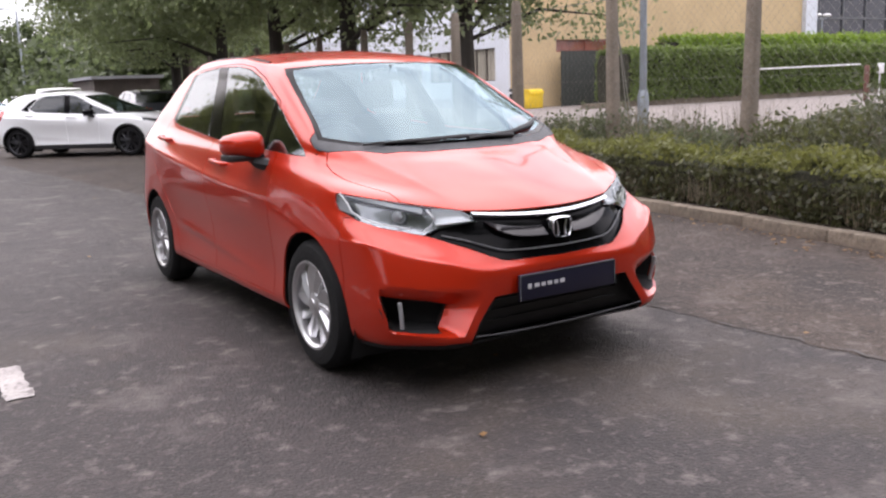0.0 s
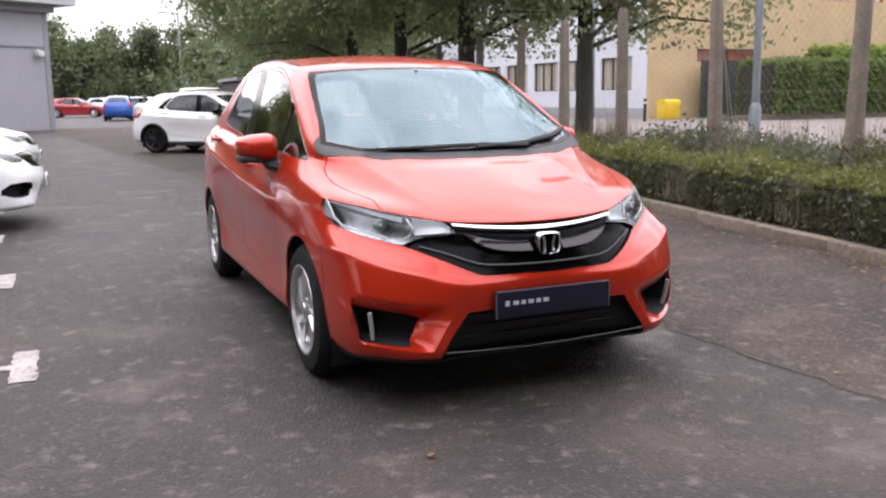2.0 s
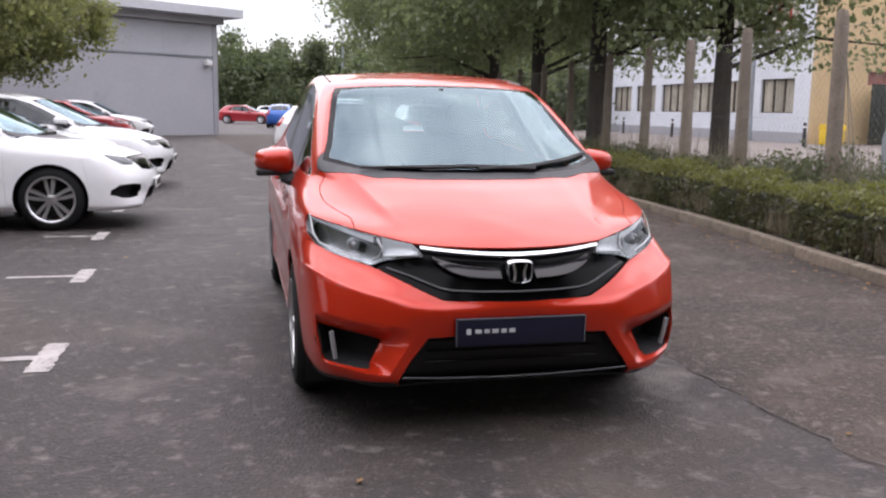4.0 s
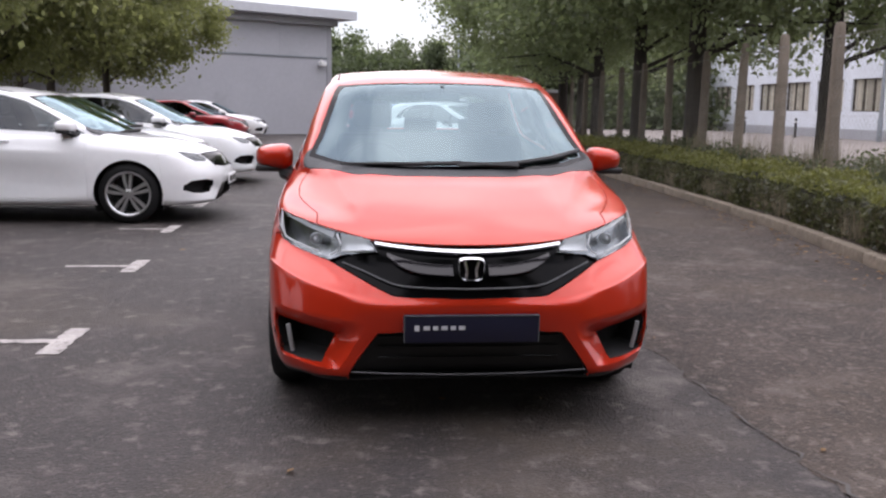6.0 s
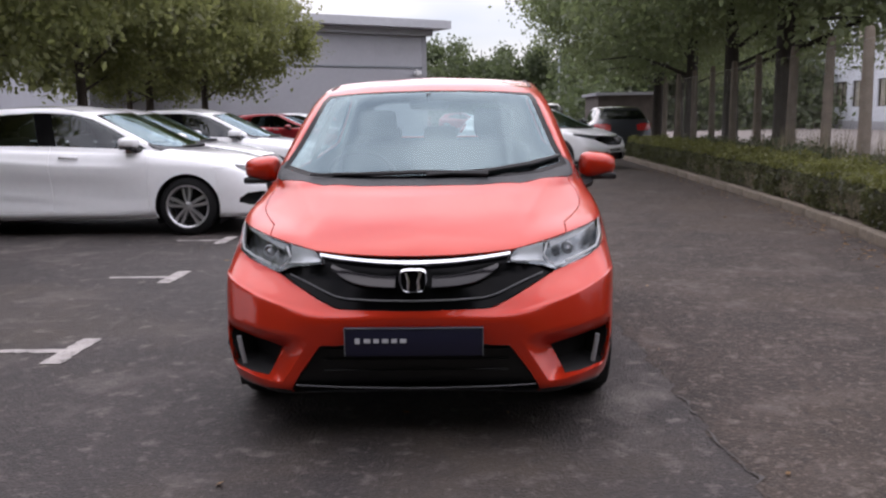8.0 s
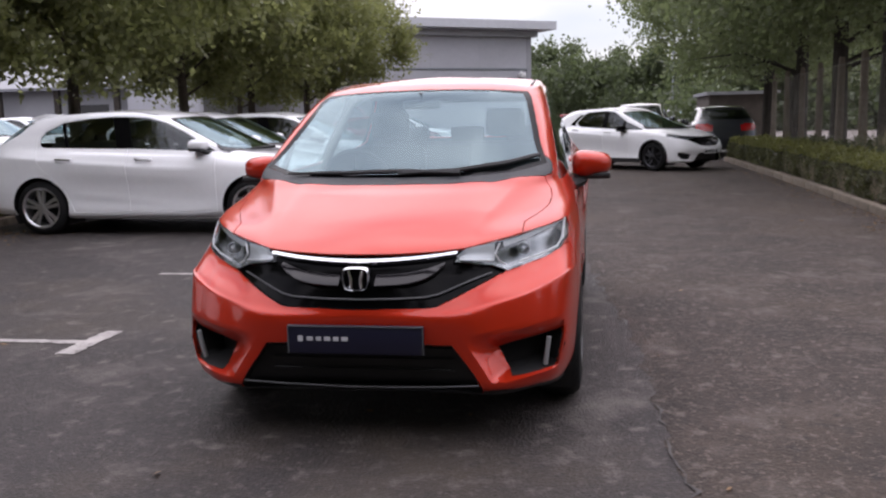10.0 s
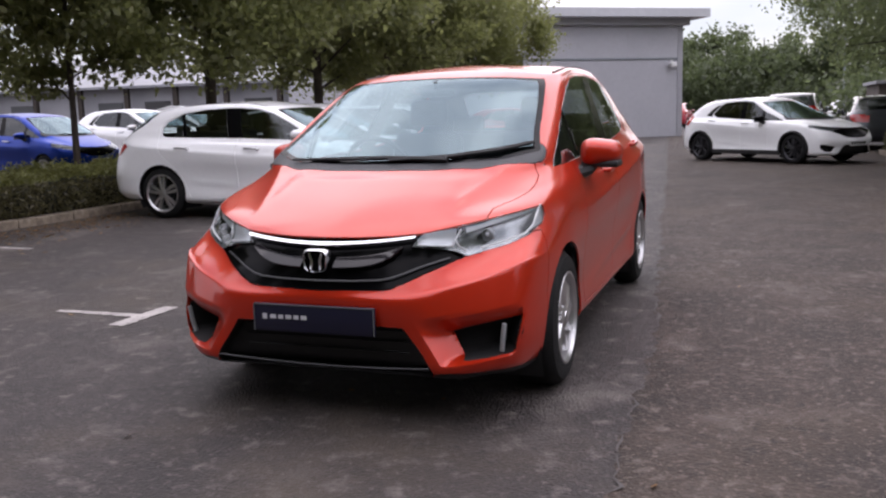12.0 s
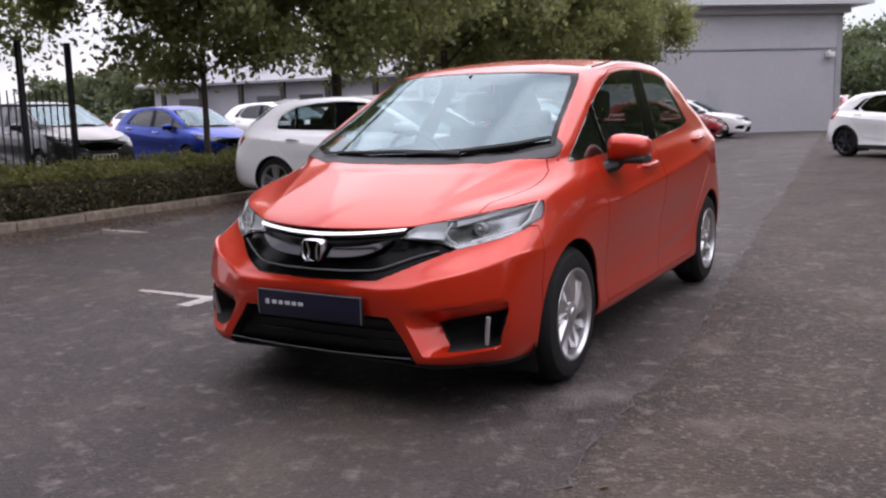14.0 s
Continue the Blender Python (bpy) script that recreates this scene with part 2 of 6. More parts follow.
RAIL = material("black_railing", (0.015, 0.015, 0.017), 0.5, 0, 0.2, 6.0)
BARK = material("bark", (0.075, 0.06, 0.048), 0.95, 0, 0.4, 5.0, 1.0, 18)
BARK_DARK = material("dark_bark", (0.04, 0.033, 0.028), 0.95, 0, 0.4, 5.0, 1.0, 18)
LEAF = foliage("tree_leaf", (0.13, 0.155, 0.085), (0.32, 0.39, 0.17))
# lighter hedge leaf: light on the clipped tops is put into its colour
LEAF_LIT_TOP = foliage("sunlit_hedge_leaf", (0.125, 0.13, 0.045), (0.24, 0.25, 0.07), 0.45)
LEAF_LIGHT = foliage("light_tree_leaf", (0.155, 0.165, 0.07), (0.36, 0.39, 0.14))
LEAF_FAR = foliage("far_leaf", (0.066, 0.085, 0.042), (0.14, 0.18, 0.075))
LEAF_HEDGE = foliage("hedge_leaf", (0.066, 0.068, 0.034), (0.13, 0.14, 0.055), 0.7)
STALK = material("pale_stalks", (0.2, 0.175, 0.12), 0.9, 0, 0.3, 5.0, per=0.4)
LEAF_BROWN = foliage("dull_hedge_leaf", (0.078, 0.07, 0.034), (0.13, 0.12, 0.045), 0.6)
LEAF_BRIGHT = foliage("bright_hedge_leaf", (0.12, 0.2, 0.025), (0.3, 0.42, 0.05), 0.35)
LEAF_MID = foliage("mid_hedge_leaf", (0.095, 0.135, 0.035), (0.2, 0.28, 0.07), 0.45)
LEAF_GREY = foliage("grey_shrub_leaf", (0.085, 0.093, 0.055), (0.15, 0.17, 0.085), 0.55)
# near black: the shade inside a hedge is put into this colour
CORE_SHADE = material("hedge_core", (0.022, 0.022, 0.012), 0.95, 0, 0.4, 5.0, 0.6, 30)
DEAD = foliage("dead_leaf", (0.2, 0.115, 0.05), (0.2, 0.12, 0.05), 0.5)


# ---- mesh helpers ----
def smooth_mesh(me, angle=None):
    for p in me.polygons:
        p.use_smooth = True
    if angle is not None:
        me.set_sharp_from_angle(angle=radians(angle))


def mesh_of(name, bm, mat, smooth=None):
    me = bpy.data.meshes.new(name)
    bm.normal_update()
    bm.to_mesh(me)
    bm.free()
    for m in (mat if isinstance(mat, (list, tuple)) else [mat]):
        me.materials.append(m)
    if smooth is not None:
        smooth_mesh(me, smooth)
    return me


def part(name, bm, mat, parent=None, label="", smooth=35):
    """Links a bmesh as one mesh object, under a thing or a part."""
    ob = new(name, mesh_of(name, bm, mat, smooth))
    ob.parent = parent
    if label:
        ob["label"] = label
    return ob


def raw_mesh(name, verts, faces, mat, smooth=False):
    """A mesh from numpy arrays of corners and four-sided faces."""
    me = bpy.data.meshes.new(name)
    nv, nf, k = len(verts), len(faces), faces.shape[1]
    me.vertices.add(nv)
    me.vertices.foreach_set("co", np.asarray(verts, np.float32).ravel())
    me.loops.add(nf * k)
    me.loops.foreach_set("vertex_index", np.asarray(faces, np.int32).ravel())
    me.polygons.add(nf)
    me.polygons.foreach_set("loop_start", np.arange(0, nf * k, k, dtype=np.int32))
    me.polygons.foreach_set("use_smooth", np.full(nf, smooth))
    me.update(calc_edges=True)
    me.materials.append(mat)
    return me


def box(bm, cx, cy, cz, sx, sy, sz, bevel=0.0, m=None):
    """A box with its middle at c and sides s."""
    g = bmesh.ops.create_cube(bm, size=1.0, matrix=Matrix.Translation((cx, cy, cz)) @ Matrix.Diagonal((sx, sy, sz, 1)))
    v = g["verts"]
    if bevel:
        e = list({e for x in v for e in x.link_edges})
        v = list({x for f in bmesh.ops.bevel(bm, geom=e, offset=bevel, segments=2, affect="EDGES", profile=0.5)["faces"] for x in f.verts} | {x for x in v if x.is_valid})
    if m is not None:
        bmesh.ops.transform(bm, matrix=m, verts=v)
    return v


def tube(bm, pts, radii, n=8, caps=True):
    """A round bar through points, with a radius at each."""
    pts = [Vector(p) for p in pts]
    if not isinstance(radii, (list, tuple)):
        radii = [radii] * len(pts)
    rings = []
    for i, p in enumerate(pts):
        d = (pts[min(i + 1, len(pts) - 1)] - pts[max(i - 1, 0)]).normalized()
        a = d.cross(Vector((0, 0, 1)) if abs(d.z) < 0.9 else Vector((1, 0, 0))).normalized()
        b = d.cross(a)
        rings.append([bm.verts.new(p + radii[i] * (a * math.cos(2 * math.pi * k / n) + b * math.sin(2 * math.pi * k / n))) for k in range(n)])
    for r, s in zip(rings, rings[1:]):
        for k in range(n):
            bm.faces.new((r[k], r[(k + 1) % n], s[(k + 1) % n], s[k]))
    if caps:
        bm.faces.new(rings[0][::-1])
        bm.faces.new(rings[-1])
    bmesh.ops.recalc_face_normals(bm, faces=bm.faces)


def lathe(bm, profile, n=40, m=None):
    """Turns a line of (radius, along) round the x axis."""
    rings = [[bm.verts.new((a, r * math.cos(2 * math.pi * k / n), r * math.sin(2 * math.pi * k / n))) for k in range(n)] for r, a in profile]
    fs = []
    for r, s in zip(rings, rings[1:]):
        for k in range(n):
            fs.append(bm.faces.new((r[k], r[(k + 1) % n], s[(k + 1) % n], s[k])))
    bmesh.ops.recalc_face_normals(bm, faces=fs)
    if m is not None:
        bmesh.ops.transform(bm, matrix=m, verts=[v for r in rings for v in r])
    return fs


def plate(bm, outline, depth, m=None):
    """A flat outline in x, z with thickness along y."""
    a = [bm.verts.new((x, 0, z)) for x, z in outline]
    b = [bm.verts.new((x, depth, z)) for x, z in outline]
    fs = [bm.faces.new(a), bm.faces.new(b[::-1])]
    for i in range(len(a)):
        j = (i + 1) % len(a)
        fs.append(bm.faces.new((a[i], b[i], b[j], a[j])))
    bmesh.ops.recalc_face_normals(bm, faces=fs)
    if m is not None:
        bmesh.ops.transform(bm, matrix=m, verts=a + b)


def empty(name, m, label, category, group=""):
    ob = new(name)
    ob.empty_display_size = 0.2
    ob.matrix_basis = m
    return tagged(ob, label, category, group)


RNG = np.random.default_rng(7)


def leaf_cloud(name, centres, size, mat, up=0.35, long=1.7, rng=None):
    """A mesh of many small pointed leaves at the given places, each turned its own way."""
    rng = rng or RNG
    n = len(centres)
    d = rng.normal(size=(n, 3))
    d[:, 2] -= up
    d /= np.linalg.norm(d, axis=1)[:, None]
    s = rng.normal(size=(n, 3))
    s -= (s * d).sum(1)[:, None] * d
    s /= np.linalg.norm(s, axis=1)[:, None]
    k = size * rng.uniform(0.6, 1.35, n)[:, None]
    v = np.stack([centres - d * k * long / 2, centres + s * k / 2, centres + d * k * long / 2, centres - s * k / 2], 1).reshape(-1, 3)
    return raw_mesh(name, v, np.arange(4 * n).reshape(n, 4), mat)


# ---- cars ----
from mathutils.bvhtree import BVHTree
from mathutils.geometry import intersect_point_tri_2d

# One half of a small hatchback's skin: rings from the sill up to the roof, each from the nose's middle round the side to the tail's middle.
# y = 0 is the front axle, y = 2.53 the rear one.
RINGS = {
    "sill": ((0, -.70, .205), (.35, -.69, .205), (.62, -.60, .20), (.76, -.42, .20), (.79, 0, .20), (.765, .5, .19), (.765, 1.25, .19), (.765, 1.9, .19), (.79, 2.45, .22), (.73, 2.95, .25), (.45, 3.08, .27), (0, 3.10, .27)),
    "skirt": ((0, -.75, .25), (.35, -.74, .25), (.65, -.645, .25), (.795, -.44, .26), (.835, 0, .28), (.822, .5, .25), (.822, 1.25, .25), (.822, 1.9, .25), (.835, 2.45, .28), (.77, 3.0, .33), (.47, 3.13, .35), (0, 3.15, .35)),
    "bumper": ((0, -.785, .37), (.36, -.765, .37), (.665, -.655, .385), (.812, -.44, .40), (.842, 0, .42), (.815, .5, .40), (.812, 1.25, .40), (.815, 1.9, .42), (.842, 2.45, .45), (.79, 3.0, .46), (.48, 3.15, .47), (0, 3.165, .47)),
    "belly": ((0, -.81, .485), (.37, -.785, .49), (.67, -.66, .52), (.818, -.42, .55), (.845, 0, .56), (.826, .5, .55), (.824, 1.25, .56), (.828, 1.9, .58), (.847, 2.45, .60), (.79, 3.0, .58), (.48, 3.15, .58), (0, 3.165, .58)),
    "mouth": ((0, -.80, .575), (.36, -.762, .595), (.655, -.615, .66), (.803, -.38, .705), (.836, 0, .70), (.838, .5, .68), (.842, 1.25, .70), (.847, 1.9, .73), (.845, 2.45, .74), (.775, 2.99, .72), (.47, 3.13, .72), (0, 3.15, .72)),
    "lamp": ((0, -.768, .66), (.36, -.715, .678), (.635, -.545, .735), (.785, -.325, .78), (.822, 0, .80), (.826, .5, .82), (.828, 1.25, .84), (.834, 1.9, .87), (.83, 2.45, .88), (.76, 2.97, .88), (.46, 3.10, .88), (0, 3.12, .88)),
    "nose": ((0, -.712, .738), (.36, -.632, .757), (.60, -.45, .80), (.75, -.235, .848), (.795, .03, .875), (.803, .5, .91), (.805, 1.25, .94), (.808, 1.9, .97), (.80, 2.45, .99), (.73, 2.95, 1.0), (.44, 3.06, 1.0), (0, 3.08, 1.0)),
    "bonnet": ((0, -.53, .835), (.34, -.46, .84), (.565, -.30, .858), (.70, -.11, .892), (.76, .12, .928), (.775, .52, .965), (.772, 1.25, 1.0), (.765, 1.9, 1.035), (.75, 2.45, 1.06), (.69, 2.90, 1.09), (.42, 3.01, 1.10), (0, 3.03, 1.10)),
    "scuttle": ((0, -.28, .93), (.33, -.24, .927), (.55, -.12, .932), (.66, .02, .95), (.722, .18, .985), (.747, .54, 1.04), (.735, 1.25, 1.10), (.728, 1.9, 1.13), (.715, 2.43, 1.14), (.66, 2.85, 1.16), (.41, 2.97, 1.16), (0, 2.99, 1.16)),
    "screen_foot": ((0, -.09, .995), (.33, -.06, .998), (.54, .02, 1.006), (.64, .10, 1.02), (.70, .20, 1.045), (.716, .57, 1.12), (.70, 1.25, 1.20), (.69, 1.9, 1.22), (.68, 2.40, 1.22), (.63, 2.80, 1.22), (.40, 2.93, 1.22), (0, 2.95, 1.22)),
    "screen": ((0, .31, 1.21), (.32, .33, 1.208), (.50, .39, 1.20), (.585, .44, 1.20), (.64, .50, 1.225), (.665, .74, 1.275), (.65, 1.28, 1.33), (.64, 1.88, 1.34), (.635, 2.3, 1.33), (.59, 2.68, 1.33), (.38, 2.80, 1.33), (0, 2.82, 1.33)),
    "screen_head": ((0, .69, 1.412), (.30, .71, 1.408), (.46, .745, 1.396), (.545, .785, 1.387), (.59, .84, 1.385), (.61, .98, 1.402), (.60, 1.35, 1.44), (.59, 1.86, 1.45), (.58, 2.25, 1.435), (.53, 2.55, 1.415), (.34, 2.66, 1.42), (0, 2.68, 1.42)),
    "roof": ((0, .95, 1.468), (.27, .96, 1.462), (.40, .98, 1.45), (.46, 1.0, 1.443), (.50, 1.04, 1.442), (.515, 1.14, 1.452), (.505, 1.4, 1.48), (.495, 1.8, 1.485), (.485, 2.15, 1.472), (.43, 2.38, 1.462), (.28, 2.44, 1.465), (0, 2.46, 1.465)),
    "crown": ((0, 1.20, 1.497), (0, 1.22, 1.498), (0, 1.24, 1.499), (0, 1.27, 1.50), (0, 1.30, 1.502), (0, 1.36, 1.505), (0, 1.5, 1.508), (0, 1.75, 1.508), (0, 1.95, 1.503), (0, 2.1, 1.495), (0, 2.14, 1.493), (0, 2.16, 1.492)),
}
# the orange car's own nose: the front columns of each ring, with one more than RINGS has
NOSE = {
    "sill": ((0, -.70, .205), (.36, -.71, .205), (.53, -.71, .205), (.65, -.61, .205), (.755, -.45, .20)),
    "skirt": ((0, -.765, .25), (.36, -.77, .25), (.52, -.782, .252), (.665, -.68, .255), (.775, -.49, .26)),
    "bumper": ((0, -.79, .37), (.36, -.79, .37), (.525, -.765, .372), (.68, -.68, .385), (.79, -.52, .40)),
    "belly": ((0, -.806, .50), (.36, -.797, .508), (.53, -.726, .54), (.68, -.632, .58), (.798, -.47, .625)),
    "mouth": ((0, -.80, .552), (.34, -.77, .556), (.53, -.70, .578), (.678, -.602, .615), (.793, -.44, .66)),
    "lamp": ((0, -.768, .655), (.36, -.70, .655), (.54, -.59, .668), (.665, -.485, .695), (.775, -.335, .738)),
    "nose": ((0, -.712, .738), (.36, -.64, .752), (.50, -.557, .775), (.63, -.452, .805), (.762, -.25, .838)),
    "bonnet": ((0, -.53, .835), (.34, -.46, .84), (.46, -.385, .848), (.585, -.275, .862), (.71, -.10, .893)),
    "scuttle": ((0, -.28, .93), (.33, -.24, .927), (.45, -.185, .929), (.56, -.11, .933), (.665, .02, .95)),
    "screen_foot": ((0, -.09, .995), (.33, -.06, .998), (.44, -.02, 1.001), (.55, .03, 1.008), (.645, .10, 1.02)),
    "screen": ((0, .31, 1.21), (.32, .33, 1.208), (.42, .357, 1.204), (.51, .395, 1.20), (.585, .44, 1.20)),
    "screen_head": ((0, .69, 1.412), (.30, .71, 1.408), (.39, .728, 1.403), (.47, .75, 1.396), (.545, .785, 1.387)),
    "roof": ((0, .95, 1.468), (.27, .96, 1.462), (.34, .97, 1.456), (.40, .98, 1.45), (.46, 1.0, 1.443)),
    "crown": ((0, 1.20, 1.497), (0, 1.22, 1.498), (0, 1.23, 1.4985), (0, 1.24, 1.499), (0, 1.27, 1.50)),
}
HERO_RINGS = {k: v + RINGS[k][4:] for k, v in NOSE.items()}
# its tail stands more upright above the belt
HERO_RINGS = {k: tuple((x, y - .1 * min(max((z - 1.12) / .2, 0), 1) * min(max((y - 1.95) / .5, 0), 1), z) for x, y, z in v) for k, v in HERO_RINGS.items()}
# the hollow round each fog lamp: a sharp fin towards the mouth, a sill below
POCKET = ((.395, .452), (.515, .268), (.75, .288), (.785, .45), (.77, .49))
HERO_FACE = {
    "headlamp": ((.389, .758), (.37, .735), (.362, .712), (.45, .70), (.50, .69), (.555, .667), (.63, .685), (.70, .704), (.755, .728), (.785, .762), (.81, .79), (.81, .86), (.785, .836), (.70, .820), (.631, .806), (.52, .782)),
    "grille": ((-.05, .745), (.15, .746), (.28, .75), (.389, .758), (.37, .735), (.362, .712), (.45, .70), (.50, .69), (.555, .667), (.50, .645), (.42, .611), (.35, .578), (.305, .56), (.26, .5535), (-.05, .551)),
    "intake": ((-.05, .415), (.27, .418), (.362, .413), (.452, .29), (.475, .245), (.478, .232), (.47, .22), (-.05, .216)),
    "fog": ((.53, .39), (.60, .41), (.70, .426), (.762, .436), (.765, .40), (.738, .295), (.66, .288), (.582, .284)),
    "valance": ((-.05, .08), (.85, .08), (.85, .212), (.74, .222), (.60, .236), (.52, .242), (.478, .236), (.47, .227), (-.05, .222)),
}
HERO_SIDE = {
    "quarter_glass": ((.18, .97), (.585, .99), (.585, 1.205), (.42, 1.115), (.28, 1.038)),
    "front_door_glass": ((.635, .992), (1.28, 1.015), (1.49, 1.425), (1.30, 1.42), (1.10, 1.398), (.90, 1.345), (.76, 1.286), (.635, 1.232)),
    "rear_door_glass": ((1.50, 1.03), (2.12, 1.078), (2.235, 1.095), (2.19, 1.22), (2.09, 1.395), (1.95, 1.412), (1.65, 1.426)),
    "tail_glass": ((2.235, 1.095), (2.30, 1.115), (2.23, 1.28), (2.15, 1.39), (2.09, 1.395), (2.19, 1.22)),
    "division": ((.585, .99), (.635, .992), (.635, 1.232), (.585, 1.205)),
    "pillar": ((1.28, 1.015), (1.50, 1.03), (1.65, 1.426), (1.49, 1.425)),
    "front_door": ((.47, .27), (1.365, .27), (1.385, .98), (1.57, 1.440), (1.28, 1.434), (1.08, 1.412), (.86, 1.35), (.585, 1.225), (.45, 1.02), (.43, .8)),
    "rear_door": ((1.365, .27), (2.06, .27), (2.13, .5), (2.28, .70), (2.45, .86), (2.47, 1.0), (2.33, 1.115), (2.25, 1.29), (2.165, 1.405), (1.97, 1.428), (1.57, 1.440), (1.385, .98)),
}
# outlines of the openings and panels, seen from the front (x, z), the side (y, z) and above (x, y)
FRONT = {
    "headlamp": ((.395, .759), (.375, .738), (.36, .714), (.48, .702), (.54, .680), (.63, .692), (.70, .711), (.755, .732), (.80, .765), (.80, .85), (.77, .846), (.70, .824), (.633, .801), (.523, .775)),
    "grille": ((-.05, .741), (.15, .742), (.28, .747), (.395, .759), (.50, .715), (.575, .683), (.53, .662), (.42, .620), (.32, .579), (.265, .563), (.15, .552), (-.05, .548)),
    "intake": ((-.05, .40), (.27, .41), (.36, .40), (.452, .272), (.485, .17), (-.05, .17)),
    "fog": ((.53, .372), (.72, .425), (.765, .43), (.765, .36), (.735, .315), (.70, .283), (.60, .275)),
}
SCREEN = ((-.05, 1.0), (.35, 1.003), (.54, 1.015), (.675, 1.045), (.64, 1.13), (.57, 1.36), (.548, 1.392), (.40, 1.402), (.20, 1.41), (-.05, 1.413))
SCREEN_CLEAR = ((-.05, 1.012), (.35, 1.015), (.53, 1.028), (.645, 1.055), (.612, 1.13), (.545, 1.35), (.525, 1.378), (.40, 1.392), (.20, 1.40), (-.05, 1.403))
BACKLIGHT = ((-.05, 1.12), (.45, 1.12), (.55, 1.14), (.50, 1.36), (.42, 1.385), (-.05, 1.39))
SIDE = {
    "quarter_glass": ((.16, .958), (.585, .985), (.585, 1.178), (.42, 1.105), (.28, 1.032)),
    "front_door_glass": ((.635, .988), (1.27, 1.018), (1.325, 1.418), (1.10, 1.402), (.90, 1.345), (.635, 1.215)),
    "rear_door_glass": ((1.43, 1.025), (2.12, 1.065), (2.27, 1.14), (2.1, 1.345), (1.95, 1.40), (1.46, 1.424)),
    "tail_glass": ((2.27, 1.08), (2.46, 1.115), (2.30, 1.28), (2.17, 1.35), (2.13, 1.34), (2.30, 1.14)),
    "division": ((.585, .985), (.635, .988), (.635, 1.215), (.585, 1.178)),
    "pillar": ((1.27, 1.018), (1.43, 1.025), (1.46, 1.424), (1.325, 1.418)),
    "tail_lamp": ((2.88, .84), (3.2, .84), (3.2, 1.06), (2.95, 1.12), (2.82, 1.12), (2.80, 1.0)),
    "front_door": ((.47, .27), (1.365, .27), (1.365, 1.01), (1.42, 1.438), (1.10, 1.42), (.86, 1.35), (.585, 1.20), (.45, 1.02), (.43, .8)),
    "rear_door": ((1.365, .27), (2.06, .27), (2.13, .5), (2.28, .70), (2.45, .86), (2.48, 1.06), (2.32, 1.15), (2.14, 1.37), (1.97, 1.42), (1.42, 1.438), (1.365, 1.01)),
}
BONNET = ((-.05, -.145), (.25, -.125), (.45, -.075), (.58, 0.0), (.672, .075), (.70, .03), (.708, -.05), (.702, -.13), (.685, -.20), (.655, -.28), (.61, -.38), (.60, -.80), (-.05, -.80))
COWL_TOP = ((-.05, -.145), (.25, -.125), (.45, -.075), (.58, 0.0), (.672, .075), (.708, .125), (.70, .20), (.60, .24), (.40, .16), (-.05, .12))
LAMP_END = ((-.95, .58), (-.40, .66), (-.29, .735), (-.225, .80), (-.205, .90), (-.95, .90))
BUMPER_END = ((-.95, .08), (-.30, .08), (-.335, .5), (-.30, .74), (-.95, .74))
ARCH = 0.335


def curve_rows(p, k, first, last):
    """A smooth line through rows of points, k steps to a span; first and last: the rows beyond the ends."""
    q = np.concatenate([first[None], p, last[None]])
    out = []
    for i in range(1, len(p)):
        for s in range(k):
            t = s / k
            a, b, c, d = q[i - 1], q[i], q[i + 1], q[i + 2]
            out.append(0.5 * (2 * b + (c - a) * t + (2 * a - 5 * b + 4 * c - d) * t * t + (3 * b - a - 3 * c + d) * t ** 3))
    out.append(p[-1])
    return np.array(out)


def inside(poly, x, y):
    r = False
    for (x1, y1), (x2, y2) in zip(poly, poly[1:] + poly[:1]):
        if (y1 > y) != (y2 > y) and x < (x2 - x1) * (y - y1) / (y2 - y1) + x1:
            r = not r
    return r


def cut(bm, poly, ax, want):
    """Cuts the wanted faces along an outline seen along the third axis."""
    a, b = ax
    c = 3 - a - b
    way = Vector((0, 0, 0))
    way[c] = 1
    for p, q in zip(poly, poly[1:] + poly[:1]):
        lo = (min(p[0], q[0]) - .012, min(p[1], q[1]) - .012)
        hi = (max(p[0], q[0]) + .012, max(p[1], q[1]) + .012)
        fs = []
        for f in bm.faces:
            if not want(f):
                continue
            xs, ys = [v.co[a] for v in f.verts], [v.co[b] for v in f.verts]
            if max(xs) > lo[0] and min(xs) < hi[0] and max(ys) > lo[1] and min(ys) < hi[1]:
                fs.append(f)
        if not fs:
            continue
        d, o = Vector((0, 0, 0)), Vector((0, 0, 0))
        d[a], d[b] = q[0] - p[0], q[1] - p[1]
        o[a], o[b] = p
        g = {x for f in fs for x in (*f.verts, *f.edges)}
        bmesh.ops.bisect_plane(bm, geom=[*g, *fs], dist=1e-5, plane_co=o, plane_no=d.cross(way).normalized())


def steps(v, table):
    return float(np.interp(v, [a for a, _ in table], [b for _, b in table])) + (v - table[0][0] if v < table[0][0] else v - table[-1][0] if v > table[-1][0] else 0)


def two_sides(bm):
    """Mirrors the half in x and welds the middle."""
    g = bmesh.ops.duplicate(bm, geom=[*bm.verts, *bm.edges, *bm.faces])["geom"]
    vs = [x for x in g if isinstance(x, bmesh.types.BMVert)]
    bmesh.ops.scale(bm, vec=(-1, 1, 1), verts=vs)
    bmesh.ops.reverse_faces(bm, faces=[x for x in g if isinstance(x, bmesh.types.BMFace)])
    bmesh.ops.remove_doubles(bm, verts=[v for v in bm.verts if abs(v.co.x) < 1e-3], dist=5e-4)


